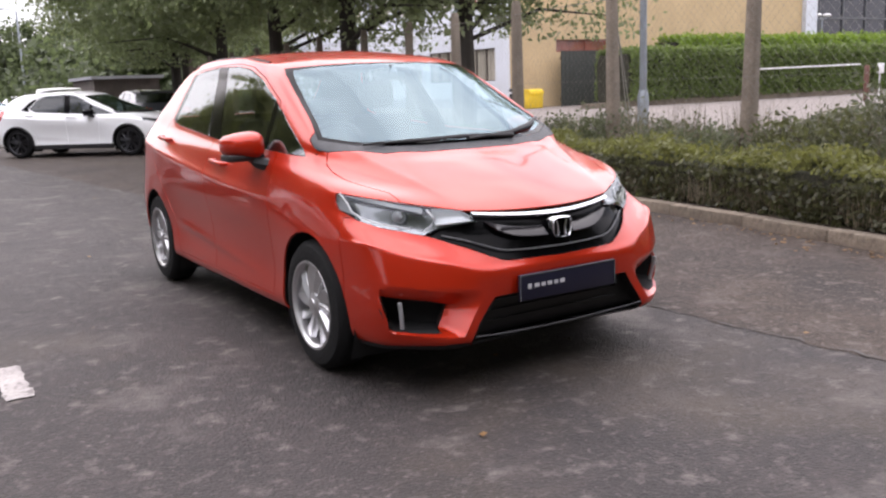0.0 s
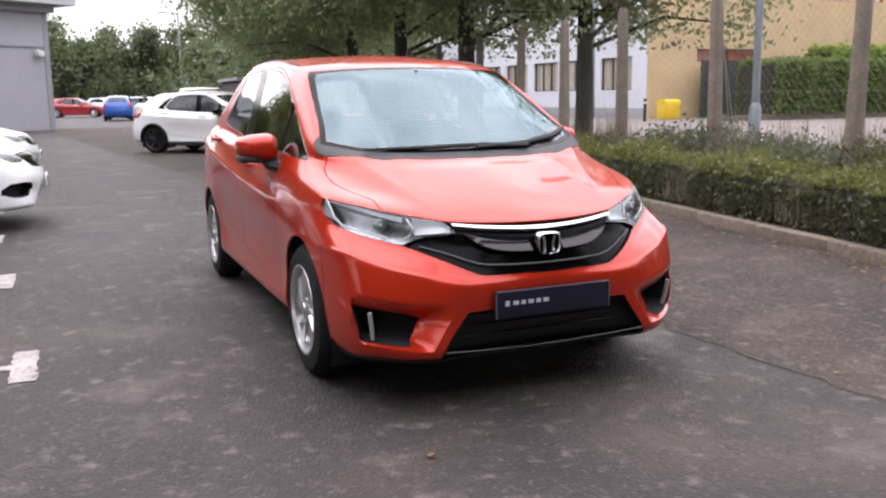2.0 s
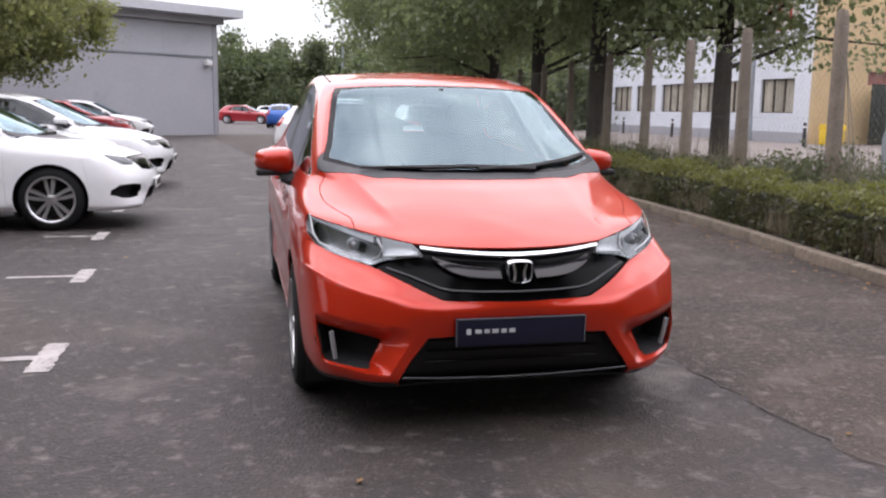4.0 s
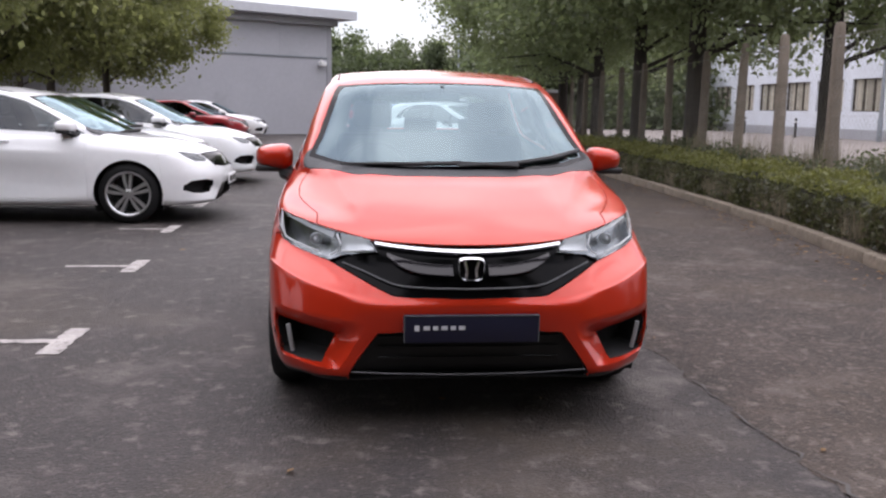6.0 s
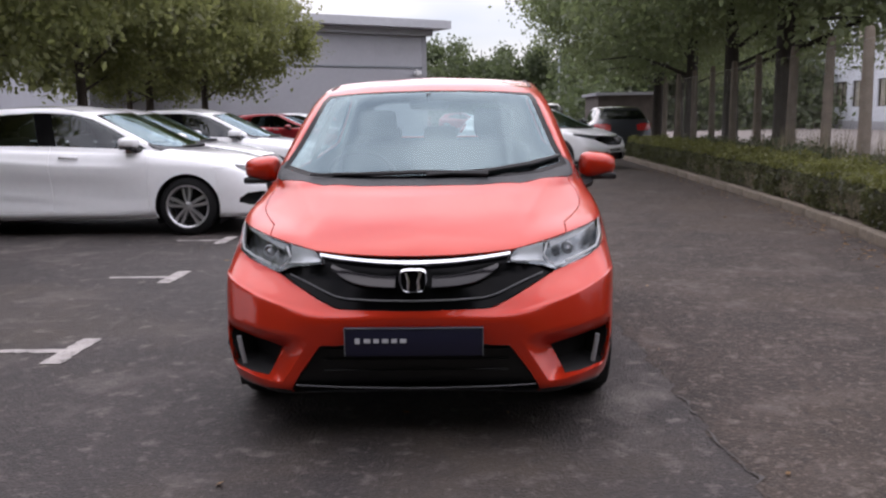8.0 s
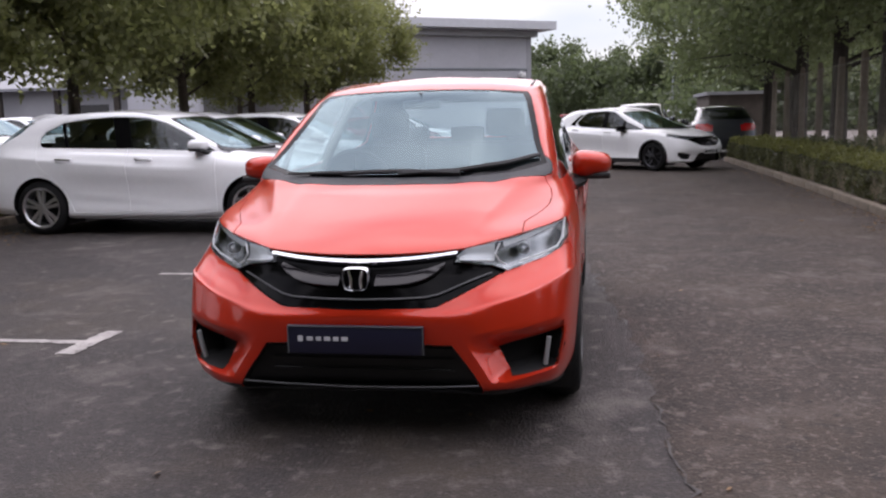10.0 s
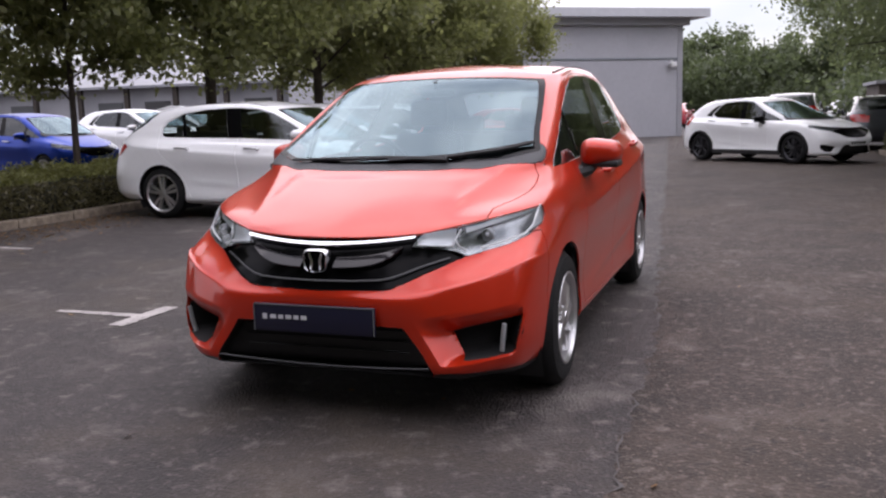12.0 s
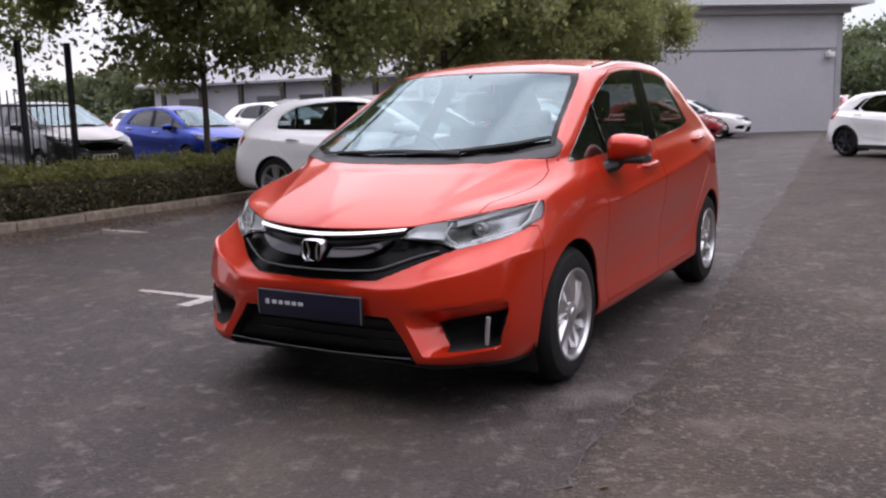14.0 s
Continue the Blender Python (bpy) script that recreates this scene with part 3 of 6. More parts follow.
def taken(bm, fs):
    """A new bmesh of some faces."""
    out, m = bmesh.new(), {}
    for f in fs:
        vs = []
        for v in f.verts:
            if v not in m:
                m[v] = out.verts.new(v.co)
            vs.append(m[v])
        try:
            out.faces.new(vs)
        except ValueError:
            pass
    bmesh.ops.remove_doubles(out, verts=out.verts, dist=1e-5)
    return out


def shut_line(bm, gap=.0028, deep=.007):
    """Draws a panel's rim in, so that a groove runs round it."""
    bm.normal_update()
    rim = {v for e in bm.edges if e.is_boundary for v in e.verts}
    if not rim:
        return
    bmesh.ops.inset_region(bm, faces=bm.faces, thickness=gap, depth=0, use_boundary=True, use_even_offset=False)
    bm.normal_update()
    for v in [v for e in bm.edges if e.is_boundary for v in e.verts]:
        v.tag = True
    for v in bm.verts:
        if v.tag:
            v.co -= v.normal * deep
        v.tag = False


def wheel_parts(parent, x, y, r, rim, spokes, side, width=.19, twist=.28, kind="swirl"):
    """A tyre, a rim, its blades and a cap, turned to its side."""
    m = Matrix.Translation((x, y, r)) @ Matrix.Diagonal((side, 1, 1, 1))
    w = width / 2
    bm = bmesh.new()
    lathe(bm, ((rim, -w), (rim + .02, -w - .004), (r - .03, -w + .004), (r - .006, -w + .03), (r, -w + .055), (r, w - .055), (r - .006, w - .03), (r - .03, w - .004), (rim + .02, w + .006), (rim + .004, w), (rim - .004, w - .012)), 44, m)
    if side < 0:
        bmesh.ops.reverse_faces(bm, faces=bm.faces)
    whl = new("wheel")
    whl.parent = parent
    part("tyre", bm, RUBBER, whl)
    bm = bmesh.new()
    lathe(bm, ((rim + .006, w - .002), (rim + .004, w + .004), (rim - .006, w + .004), (rim - .018, w - .008), (rim - .026, w - .07), (rim - .03, -w + .02)), 44, m)
    part("rim", bm, spokes, whl)
    bm = bmesh.new()
    lathe(bm, ((rim - .02, -w + .05), (.12, -w + .045), (.03, -w + .05), (.001, -w + .05)), 32, m)
    part("brake_disc", bm, LINER, whl)
    bm = bmesh.new()
    n = 5
    for k in range(n * 2):
        wide = k % 2 == 0
        a0 = math.pi * k / n + (.0 if wide else -.09)
        h0, h1 = (.026, .05) if wide else (.016, .03)
        if kind == "split":
            h0, h1, tw = .018, .026, (.1 if wide else -.1)
        else:
            tw = twist
        vs = []
        for s, half in ((.0, h0), (.5, (h0 + h1) / 2), (1.0, h1)):
            rad = .045 + (rim - .052) * s
            ang = a0 + tw * s
            out = w - .012 - .03 * (1 - s) ** 2 * 0 + (.0 if s < .9 else -.008)
            c, t = Vector((0, math.cos(ang), math.sin(ang))), Vector((0, -math.sin(ang), math.cos(ang)))
            row = [c * rad - t * half + Vector((out - .022, 0, 0)), c * rad - t * half * .7 + Vector((out, 0, 0)), c * rad + t * half * .7 + Vector((out - (.012 if kind == "swirl" else 0), 0, 0)), c * rad + t * half + Vector((out - .03, 0, 0))]
            vs.append([bm.verts.new(m @ v) for v in row])
        for p, q in zip(vs, vs[1:]):
            for i in range(3):
                bm.faces.new((p[i], p[i + 1], q[i + 1], q[i]))
    bmesh.ops.recalc_face_normals(bm, faces=bm.faces)
    part("spokes", bm, spokes, whl, smooth=25)
    bm = bmesh.new()
    lathe(bm, ((.06, w - .04), (.058, w - .014), (.032, w - .006), (.03, w - .002), (.001, w)), 24, m)
    part("hub_cap", bm, spokes, whl)
    return whl


def seat_mesh(bm, x, y, z, w):
    box(bm, x, y, z + .09, w, .5, .18, .05)
    box(bm, x, y + .30, z + .45, w * .92, .15, .62, .05, Matrix.Translation((x, y + .3, z + .2)) @ Matrix.Rotation(radians(-14), 4, "X") @ Matrix.Translation((-x, -y - .3, -z - .2)))
    box(bm, x, y + .44, z + .87, w * .5, .09, .17, .035)


def car(name, m, label, category, paint, ys=(), zs=(), wide=1.0, fine=(7, 6), wheels=ALLOY, radius=.30, rim=.203, spoke="swirl", hero=False, face=None, flank=None, plain_front=False, side_glass=GLASS_SIDE, group="", wheelbase=2.53, handles=ALLOY, lamp_back=0.0, skin_rings=RINGS, pocket=None, doors=SIDE, mirrors=None, cladding=False, tailgate=BACKLIGHT):
    """A car on its wheels. ys, zs: how the lengths and heights of RINGS are stretched; wide: by how much its breadth is."""
    ys = ys or ((-.82, -.82), (3.165, 3.165))
    zs = zs or ((0, 0), (1.51, 1.51))
    fy, fz = (lambda v: steps(v, ys)), (lambda v: steps(v, zs))
    root = empty(name, m, label, category, group)
    net = np.array(list(skin_rings.values()), float)
    flat = net.reshape(-1, 3)
    flat[:, 0] *= wide
    flat[:, 1] = [fy(v) for v in flat[:, 1]]
    flat[:, 2] = [fz(v) for v in flat[:, 2]]
    flip = np.array((-1, 1, 1.0))
    rows = [curve_rows(r, fine[0], r[1] * flip, r[-2] * flip) for r in net]
    rows = np.array(rows)
    grid = curve_rows(rows, fine[1], 2 * rows[0] - rows[1], rows[-2] * flip)
    # the nose: hollows round the fog lamps, fins beside the mouth, a lip below, two ridges on the bonnet
    gx, gy, gz = grid[:, :, 0] / wide, grid[:, :, 1], grid[:, :, 2]
    fr = (gy < fy(-.2)) & (gz < fz(.6))
    gx, rz = gx.copy(), np.interp(gz, [b for _, b in zs], [a for a, _ in zs])
    ry = np.interp(gy, [b for _, b in ys], [a for a, _ in ys])
    along_fin = np.clip(((gx - .40) * .12 + (.42 - rz) * .22) / (.12 ** 2 + .22 ** 2), 0, 1)
    off_fin = np.hypot(gx - .40 - .12 * along_fin, rz - .42 + .22 * along_fin)
    push = .034 * np.exp(-((gx - .60) / .12) ** 2 - ((rz - .36) / .05) ** 2) - .024 * np.exp(-(off_fin / .032) ** 2)
    push -= .022 * np.exp(-((rz - .235) / .026) ** 2) * np.clip((gx - .44) / .06, 0, 1)
    push += .012 * np.exp(-((rz - .56 - .10 * gx) / .03) ** 2) * np.clip((gx - .25) / .1, 0, 1)
    if not pocket:
        grid[:, :, 1] += np.where(fr, push, 0)
    rx = .60 - .16 * np.clip((.06 - ry) / .5, 0, 1.2)
    bo = (ry < .06) & (ry > -.55) & (rz > .76)
    grid[:, :, 2] += np.where(bo, .013 * np.where(gx < rx, np.exp(-np.abs(gx - rx) / .07), np.exp(-np.abs((gx - rx) / .05) ** 1.1)) * np.clip((ry + .55) / .2, 0, 1) * np.clip((.07 - ry) / .1, 0, 1), 0)
    # creases along the flanks: one rising to the tail lamp, one low on the doors
    gy, gz = grid[:, :, 1], grid[:, :, 2]
    for y0, y1, za, zb, up, down, amp, bow in ((fy(.25), fy(2.95), fz(.76), fz(1.0), .045, .12, .04, 1.5), (fy(.5), fy(2.12), fz(.34), fz(.47), .05, .02, .016, 1)):
        d = gz - (za + (zb - za) * np.clip((gy - y0) / (y1 - y0), 0, 1) ** bow)
        fade = np.clip((gy - y0) / .35, 0, 1) * np.clip((y1 - gy) / .25, 0, 1) * (.45 + .55 * np.clip((gy - y0) / (y1 - y0), 0, 1))
        grid[:, :, 0] += amp * fade * np.where(d > 0, np.exp(-d / up), np.exp(d / down)) * (grid[:, :, 0] > .6 * wide)
    bm = bmesh.new()
    vs = [[bm.verts.new(c) for c in r] for r in grid]
    for i in range(len(vs) - 1):
        for j in range(len(vs[0]) - 1):
            bm.faces.new((vs[i][j], vs[i][j + 1], vs[i + 1][j + 1], vs[i + 1][j]))
    bmesh.ops.remove_doubles(bm, verts=bm.verts, dist=1e-4)
    bmesh.ops.dissolve_degenerate(bm, edges=bm.edges, dist=1e-5)
    for v in bm.verts:
        if abs(v.co.x) < 2e-3:
            v.co.x = 0
    bm.normal_update()
    if sum(f.normal.x * f.calc_area() for f in bm.faces) < 0:
        bmesh.ops.reverse_faces(bm, faces=bm.faces)
        bm.normal_update()
    fx = lambda poly: [(x * wide, fz(z)) for x, z in poly]
    sd = lambda poly: [(fy(y), fz(z)) for y, z in poly]
    front = {k: fx(v) for k, v in {**FRONT, **(face or {})}.items()}
    side = {**{k: sd(v) for k, v in doors.items()}, **{k: list(v) for k, v in (flank or {}).items()}}
    screen, back, bonnet = fx(SCREEN), fx(tailgate), [(x * wide, fy(y)) for x, y in BONNET]
    y_nose, y_a, y_b, z_belt = fy(.12), fy(.2), fy(1.1), fz(.98)
    at_front = lambda f: f.calc_center_median().y < y_nose and f.normal.y < -.02
    at_screen = lambda f: f.calc_center_median().y < y_b and f.normal.y < -.08 and f.calc_center_median().z > z_belt
    at_back = lambda f: f.calc_center_median().y > fy(2.3) and f.normal.y > .2
    at_side = lambda f: f.normal.x > .2
    at_top = lambda f: f.normal.z > .3 and f.calc_center_median().y < y_a + .1
    for p in front.values():
        cut(bm, p, (0, 2), at_front)
    if pocket:
        # press the hollows in behind the fins
        cut(bm, list(pocket), (0, 2), at_front)
        ease = lambda d, w: (lambda k: k if w == .065 else k * k * (3 - 2 * k))(min(max(d / w, 0), 1))
        sides = []
        for (x0, z0), (x1, z1), w in zip(pocket, pocket[1:] + pocket[:1], (.065, .022, .02, .02, .10)):
            ln = math.hypot(x1 - x0, z1 - z0)
            sides.append((x0, z0, -(z1 - z0) / ln, (x1 - x0) / ln, w))
        for v in bm.verts:
            if v.co.y < -.38 and v.co.x > .35 and v.co.z < .55:
                k = 1.0
                for x0, z0, nx, nz, w in sides:
                    k *= ease((v.co.x - x0) * nx + (v.co.z - z0) * nz, w)
                v.co.y += .085 * k
        bm.normal_update()
    cowl, lamp_end, bumper_end = [(x * wide, fy(y)) for x, y in COWL_TOP], sd([(y - lamp_back if y > -.9 else y, z) for y, z in LAMP_END]), sd(BUMPER_END)
    at_corner = lambda f: f.calc_center_median().x > (.2 if lamp_back else .45) and f.calc_center_median().y < fy(0) and f.normal.x > (.0 if lamp_back else .1)
    cut(bm, lamp_end, (1, 2), at_corner)
    cut(bm, bumper_end, (1, 2), at_corner)
    cut(bm, cowl, (0, 1), at_top)
    cut(bm, screen, (0, 2), at_screen)
    clear = fx(SCREEN_CLEAR)
    cut(bm, clear, (0, 2), at_screen)
    cut(bm, back, (0, 2), at_back)
    cut(bm, bonnet, (0, 1), at_top)
    for p in side.values():
        cut(bm, p, (1, 2), at_side)
    at_tail = lambda f: bool(flank) and f.normal.x > -.02 and f.calc_center_median().y > 3.1 and f.calc_center_median().x > .42
    cut(bm, side["tail_lamp"], (1, 2), at_tail)
    rings = []
    for y in (0, wheelbase):
        k = ARCH + radius - .30
        rings.append([(y + k * math.cos(2 * math.pi * i / 30), radius + k * math.sin(2 * math.pi * i / 30)) for i in range(30)])
        cut(bm, rings[-1], (1, 2), at_side)
    bm.normal_update()
    groups = {}
    for f in bm.faces:
        c = f.calc_center_median()
        key = "shell"
        if at_side(f) and c.x > .5 and any(inside(r, c.y, c.z) for r in rings):
            continue
        if at_front(f):
            key = next((k for k in ("headlamp", "grille", "intake", "fog", "valance") if k in front and inside(front[k], c.x, c.z) and (k != "headlamp" or (c.x < .5 and not lamp_back) or inside(lamp_end, c.y, c.z))), key)
        if key == "shell" and at_screen(f) and inside(screen, c.x, c.z):
            key = "windscreen" if inside(clear, c.x, c.z) else "screen_border"
        if key == "shell" and at_back(f) and inside(back, c.x, c.z):
            key = "rear_screen"
        if key == "shell" and at_side(f):
            key = next((k for k in side if inside(side[k], c.y, c.z) and not (k == "quarter_glass" and plain_front)), key)
        if key == "shell" and at_tail(f) and inside(side["tail_lamp"], c.y, c.z):
            key = "tail_lamp"
        if key == "shell" and at_top(f) and inside(bonnet, c.x, c.y) and c.z > fz(.70):
            key = "bonnet"
        if key == "shell" and at_top(f) and inside(cowl, c.x, c.y) and c.z > fz(.9):
            key = "cowl"
        if key == "shell" and c.z < fz(.80) and c.y < fy(-.28) and (c.x < .5 or inside(bumper_end, c.y, c.z)):
            key = "front_bumper"
        groups.setdefault(key, []).append(f)
    tree = BVHTree.FromBMesh(bm)

    def on_front(x, z, off=0.0):
        """The place on the nose behind (x, z)."""
        p = tree.ray_cast(Vector((abs(x) * wide, -3, fz(z))), Vector((0, 1, 0)))[0] or Vector((abs(x) * wide, -.6, fz(z)))
        return Vector((math.copysign(p.x, x), p.y - off, p.z))

    def on_side(y, z, s, off=0.0):
        """The place on the flank at a length and height in metres."""
        p = tree.ray_cast(Vector((2, y, z)), Vector((-1, 0, 0)))[0]
        return Vector((s * (p.x + off), p.y, p.z))

    # dark lining under the skin, and behind the lamps and mouths
    skin = {f: k for k, v in groups.items() for f in v}
    lining = taken(bm, [f for f, k in skin.items() if "glass" not in k and "screen" not in k and k not in ("headlamp", "fog", "intake", "grille")])
    lining.normal_update()
    for v in lining.verts:
        v.co -= v.normal * .016
        v.co.x = max(v.co.x, 0)
    two_sides(lining)
    shell = None
    for key, fs in groups.items():
        if key in ("shell", "front_bumper", "bonnet", "cowl", "windscreen", "screen_border", "rear_screen", "grille", "intake", "valance"):
            b = taken(bm, fs)
            two_sides(b)
            if key == "windscreen":
                o = part("windscreen", b, GLASS_FRONT, root, "tinted windscreen reflecting the bright sky")
            elif key == "screen_border":
                o = part("screen_border", b, GLOSS, root, "black border of the windscreen")
            elif key == "rear_screen":
                o = part("rear_screen", b, GLASS_CLEAR if hero else side_glass, root)
            elif key == "valance":
                o = part("valance", b, BLACK, root, "black plastic lip under the bumper")
            elif key in ("grille", "intake"):
                b.normal_update()
                for v in b.verts:
                    v.co.y += .02 if key == "grille" else .07
                edge = [e for e in b.edges if e.is_boundary]
                ext = bmesh.ops.extrude_edge_only(b, edges=edge)["geom"]
                for v in ext:
                    if isinstance(v, bmesh.types.BMVert):
                        v.co.y -= .02 if key == "grille" else .072
                bmesh.ops.recalc_face_normals(b, faces=b.faces)
                o = part("grille" if key == "grille" else "lower_grille", b, GLOSS if key == "grille" else BLACK, root)
            else:
                shut_line(b)
                mat = COWL if key == "cowl" else paint
                o = part({"shell": "body", "front_bumper": "bumper", "bonnet": "bonnet", "cowl": "cowl"}[key], b, mat, root, smooth=26 if pocket and key == "front_bumper" else 50)
            if key == "shell":
                shell = o
            o.data.polygons.foreach_set("use_smooth", [True] * len(o.data.polygons))
        else:
            for s in (1, -1):
                b = taken(bm, fs)
                if s < 0:
                    bmesh.ops.scale(b, vec=(-1, 1, 1), verts=b.verts)
                    bmesh.ops.reverse_faces(b, faces=b.faces)
                if key == "headlamp":
                    lamp = new("headlamp")
                    lamp.parent = root
                    bowl = b.copy()
                    bowl.normal_update()
                    inner = list(bowl.faces)
                    ext = bmesh.ops.extrude_edge_only(bowl, edges=[e for e in bowl.edges if e.is_boundary])["geom"]
                    for v in {v for f in inner for v in f.verts}:
                        v.co += Vector((-s * .025, .07, -.012))
                    part("bowl", bowl, LAMP_BODY if hero else TRIM, lamp, smooth=30)
                    shut_line(b, .003, .003)
                    part("lens_cover", b, GLASS_LAMP, lamp)
                    if hero:
                        for lx, lz, lr, lm in ((.612, .738, .022, LAMP_PALE),):
                            q = on_front(lx, lz) + Vector((0, .045, 0))
                            q.x *= s
                            e = bmesh.new()
                            lathe(e, ((lr * 1.12, -.02), (lr * 1.15, .012), (lr, .016), (lr * .8, .004), (lr * .6, .012), (lr * .3, .02), (.0005, .024)), 24, Matrix.Translation(q) @ Matrix.Rotation(radians(-90), 4, "Z"))
                            part("reflector", e, lm, lamp)
                        # pale inner reflector, ribbed
                        e = bmesh.new()
                        rows = []
                        for k in range(10):
                            a = .375 + k * .0145
                            zl, zu = .717 - .012 * k / 9, (.735 + .022 * min(1, k / 2)) + .014 * k / 9
                            rows.append([e.verts.new(on_front(a * s, zl + (zu - zl) * j / 4, -.014 - .003 * (k % 2) - .012 * math.sin(j))) for j in range(5)])
                        for p, q in zip(rows, rows[1:]):
                            for j in range(4):
                                e.faces.new((p[j], p[j + 1], q[j + 1], q[j]))
                        bmesh.ops.recalc_face_normals(e, faces=e.faces)
                        part("inner_reflector", e, LAMP_PALE, lamp, "pale ribbed inner reflector")
                        # paler facets at the outer end and along the top of the bowl
                        e = bmesh.new()
                        for band in (((.748, .742), (.79, .775), (.79, .842), (.772, .84)), ((.54, .752), (.64, .782), (.73, .812), (.765, .828), (.765, .838), (.70, .818), (.633, .795), (.535, .772))):
                            v = [e.verts.new(on_front(a * s, c, -.022)) for a, c in band]
                            w = [e.verts.new(on_front(a * s, c, -.04)) for a, c in band]
                            e.faces.new(v)
                            for i in range(len(v)):
                                e.faces.new((v[i], v[(i + 1) % len(v)], w[(i + 1) % len(v)], w[i]))
                        bmesh.ops.recalc_face_normals(e, faces=e.faces)
                        part("outer_reflector", e, STRIP, lamp)
                        for pts in (((.55, .687), (.527, .70), (.508, .73), (.524, .768)), ((.60, .694), (.685, .714), (.742, .735), (.762, .765), (.765, .80), (.768, .835)), ((.38, .719), (.44, .713), (.505, .707))):
                            e = bmesh.new()
                            tube(e, [on_front(a * s, c, -.008) for a, c in pts], .0042, 6)
                            part("light_guide", e, WHITE, lamp)
                elif key == "fog":
                    b.normal_update()
                    for v in b.verts:
                        v.co += Vector((-s * .05, .085, 0))
                    ext = bmesh.ops.extrude_edge_only(b, edges=[e for e in b.edges if e.is_boundary])["geom"]
                    for v in ext:
                        if isinstance(v, bmesh.types.BMVert):
                            v.co -= Vector((-s * .05, .087, 0))
                    bmesh.ops.recalc_face_normals(b, faces=b.faces)
                    fog = part("fog_recess", b, LINER, root)
                    if hero:
                        e = bmesh.new()
                        a, c = Vector((s * .718, -.625, .415)), Vector((s * .702, -.61, .302))
                        tube(e, (a, (a + c) / 2 + Vector((0, -.004, 0)), c), .0095, 8)
                        part("running_light", e, STRIP, fog, "grey vertical running light strip")
                elif key == "tail_lamp":
                    shut_line(b, .003, .003)
                    part("tail_lamp", b, LAMP_RED, root)
                elif key in ("division", "pillar"):
                    part("pillar_trim", b, GLOSS, root)
                elif "glass" in key:
                    shut_line(b, .004, .004)
                    part(key.replace("front_door", "door").replace("rear_door", "door").replace("tail", "quarter"), b, side_glass if key != "tail_glass" or flank else GLOSS, root)
                else:
                    shut_line(b)
                    door = part("door", b, paint, root, smooth=50)
                    yy, zz = ((1.30, .88) if key == "front_door" else (2.285, .893)) if flank else (fy(1.15), fz(.9)) if key == "front_door" else (fy(2.23), fz(1.0))
                    e = bmesh.new()
                    a, c = on_side(yy - .09, zz - .005, s, .03), on_side(yy + .09, zz + .005, s, .03)
                    tube(e, (on_side(yy - .1, zz - .006, s, -.002), a, (a + c) / 2 + Vector((s * .006, 0, 0)), c, on_side(yy + .1, zz + .006, s, -.002)), (.010, .013, .014, .013, .010), 8)
                    part("door_handle", e, paint if hero else handles, door)
    # black surround of the side glass
    part("lining", lining, LINER, root)
    # floor pan and wheel wells
    b = bmesh.new()
    box(b, 0, (fy(-.6) + fy(2.9)) / 2, .24, 1.0 * wide, fy(2.9) - fy(-.6), .06, .02)
    for s in (1, -1):
        box(b, s * .62 * wide, wheelbase / 2, .25, .34 * wide, wheelbase - .76, .08, .02)
        for y in (0, wheelbase):
            k = radius + .065
            arc = [(y + k * math.cos(math.pi * i / 12), radius + k * math.sin(math.pi * i / 12)) for i in range(-2, 15)]
            for p, q in zip(arc, arc[1:]):
                v = [b.verts.new((s * x * wide, *r)) for x, r in ((.80, p), (.80, q), (.5, q), (.5, p))]
                b.faces.new(v)
            b.faces.new([b.verts.new((s * .5 * wide, *r)) for r in arc])
    part("underbody", b, LINER, root)
    # seats and dashboard
    b = bmesh.new()
    for x in (-.36, .36):
        seat_mesh(b, x * wide, fy(1.05), fz(.36), .48)
    box(b, 0, fy(2.1), fz(.55), 1.2 * wide, .5, .2, .05)
    box(b, 0, fy(2.38), fz(.82), 1.2 * wide, .15, .55, .05)
    for x in (-.4, 0, .4):
        box(b, x * wide, fy(2.42), fz(1.14), .24, .08, .13, .03)
    part("seats", b, SEAT, root)
    b = bmesh.new()
    box(b, 0, fy(.45), fz(.85), 1.3 * wide, .42, .2, .06)
    box(b, 0, fy(.22), fz(.945), 1.05 * wide, .26, .05, .02)
    part("dashboard", b, TRIM, root)
    b = bmesh.new()
    c = Vector((-.36 * wide, fy(.68), fz(.93)))
    ring = [c + Vector((.185 * math.cos(a), -.07 * math.sin(a) , .17 * math.sin(a))) for a in [2 * math.pi * i / 24 for i in range(25)]]
    tube(b, ring, .015, 6, False)
    box(b, c.x, c.y, c.z, .34, .02, .05, .01)
    part("steering_wheel", b, BLACK, root)
    if hero:
        b = bmesh.new()
        box(b, .0, fy(.66), fz(1.335), .2, .018, .05, .015)
        tube(b, ((0, fy(.66), fz(1.34)), (0, fy(.64), fz(1.395))), .01, 6)
        part("rear_view_mirror", b, TRIM, root)
    # wheels
    for s in (1, -1):
        for y in (0, wheelbase):
            wheel_parts(root, s * .738 * wide, y, radius, rim, wheels, s, kind=spoke)
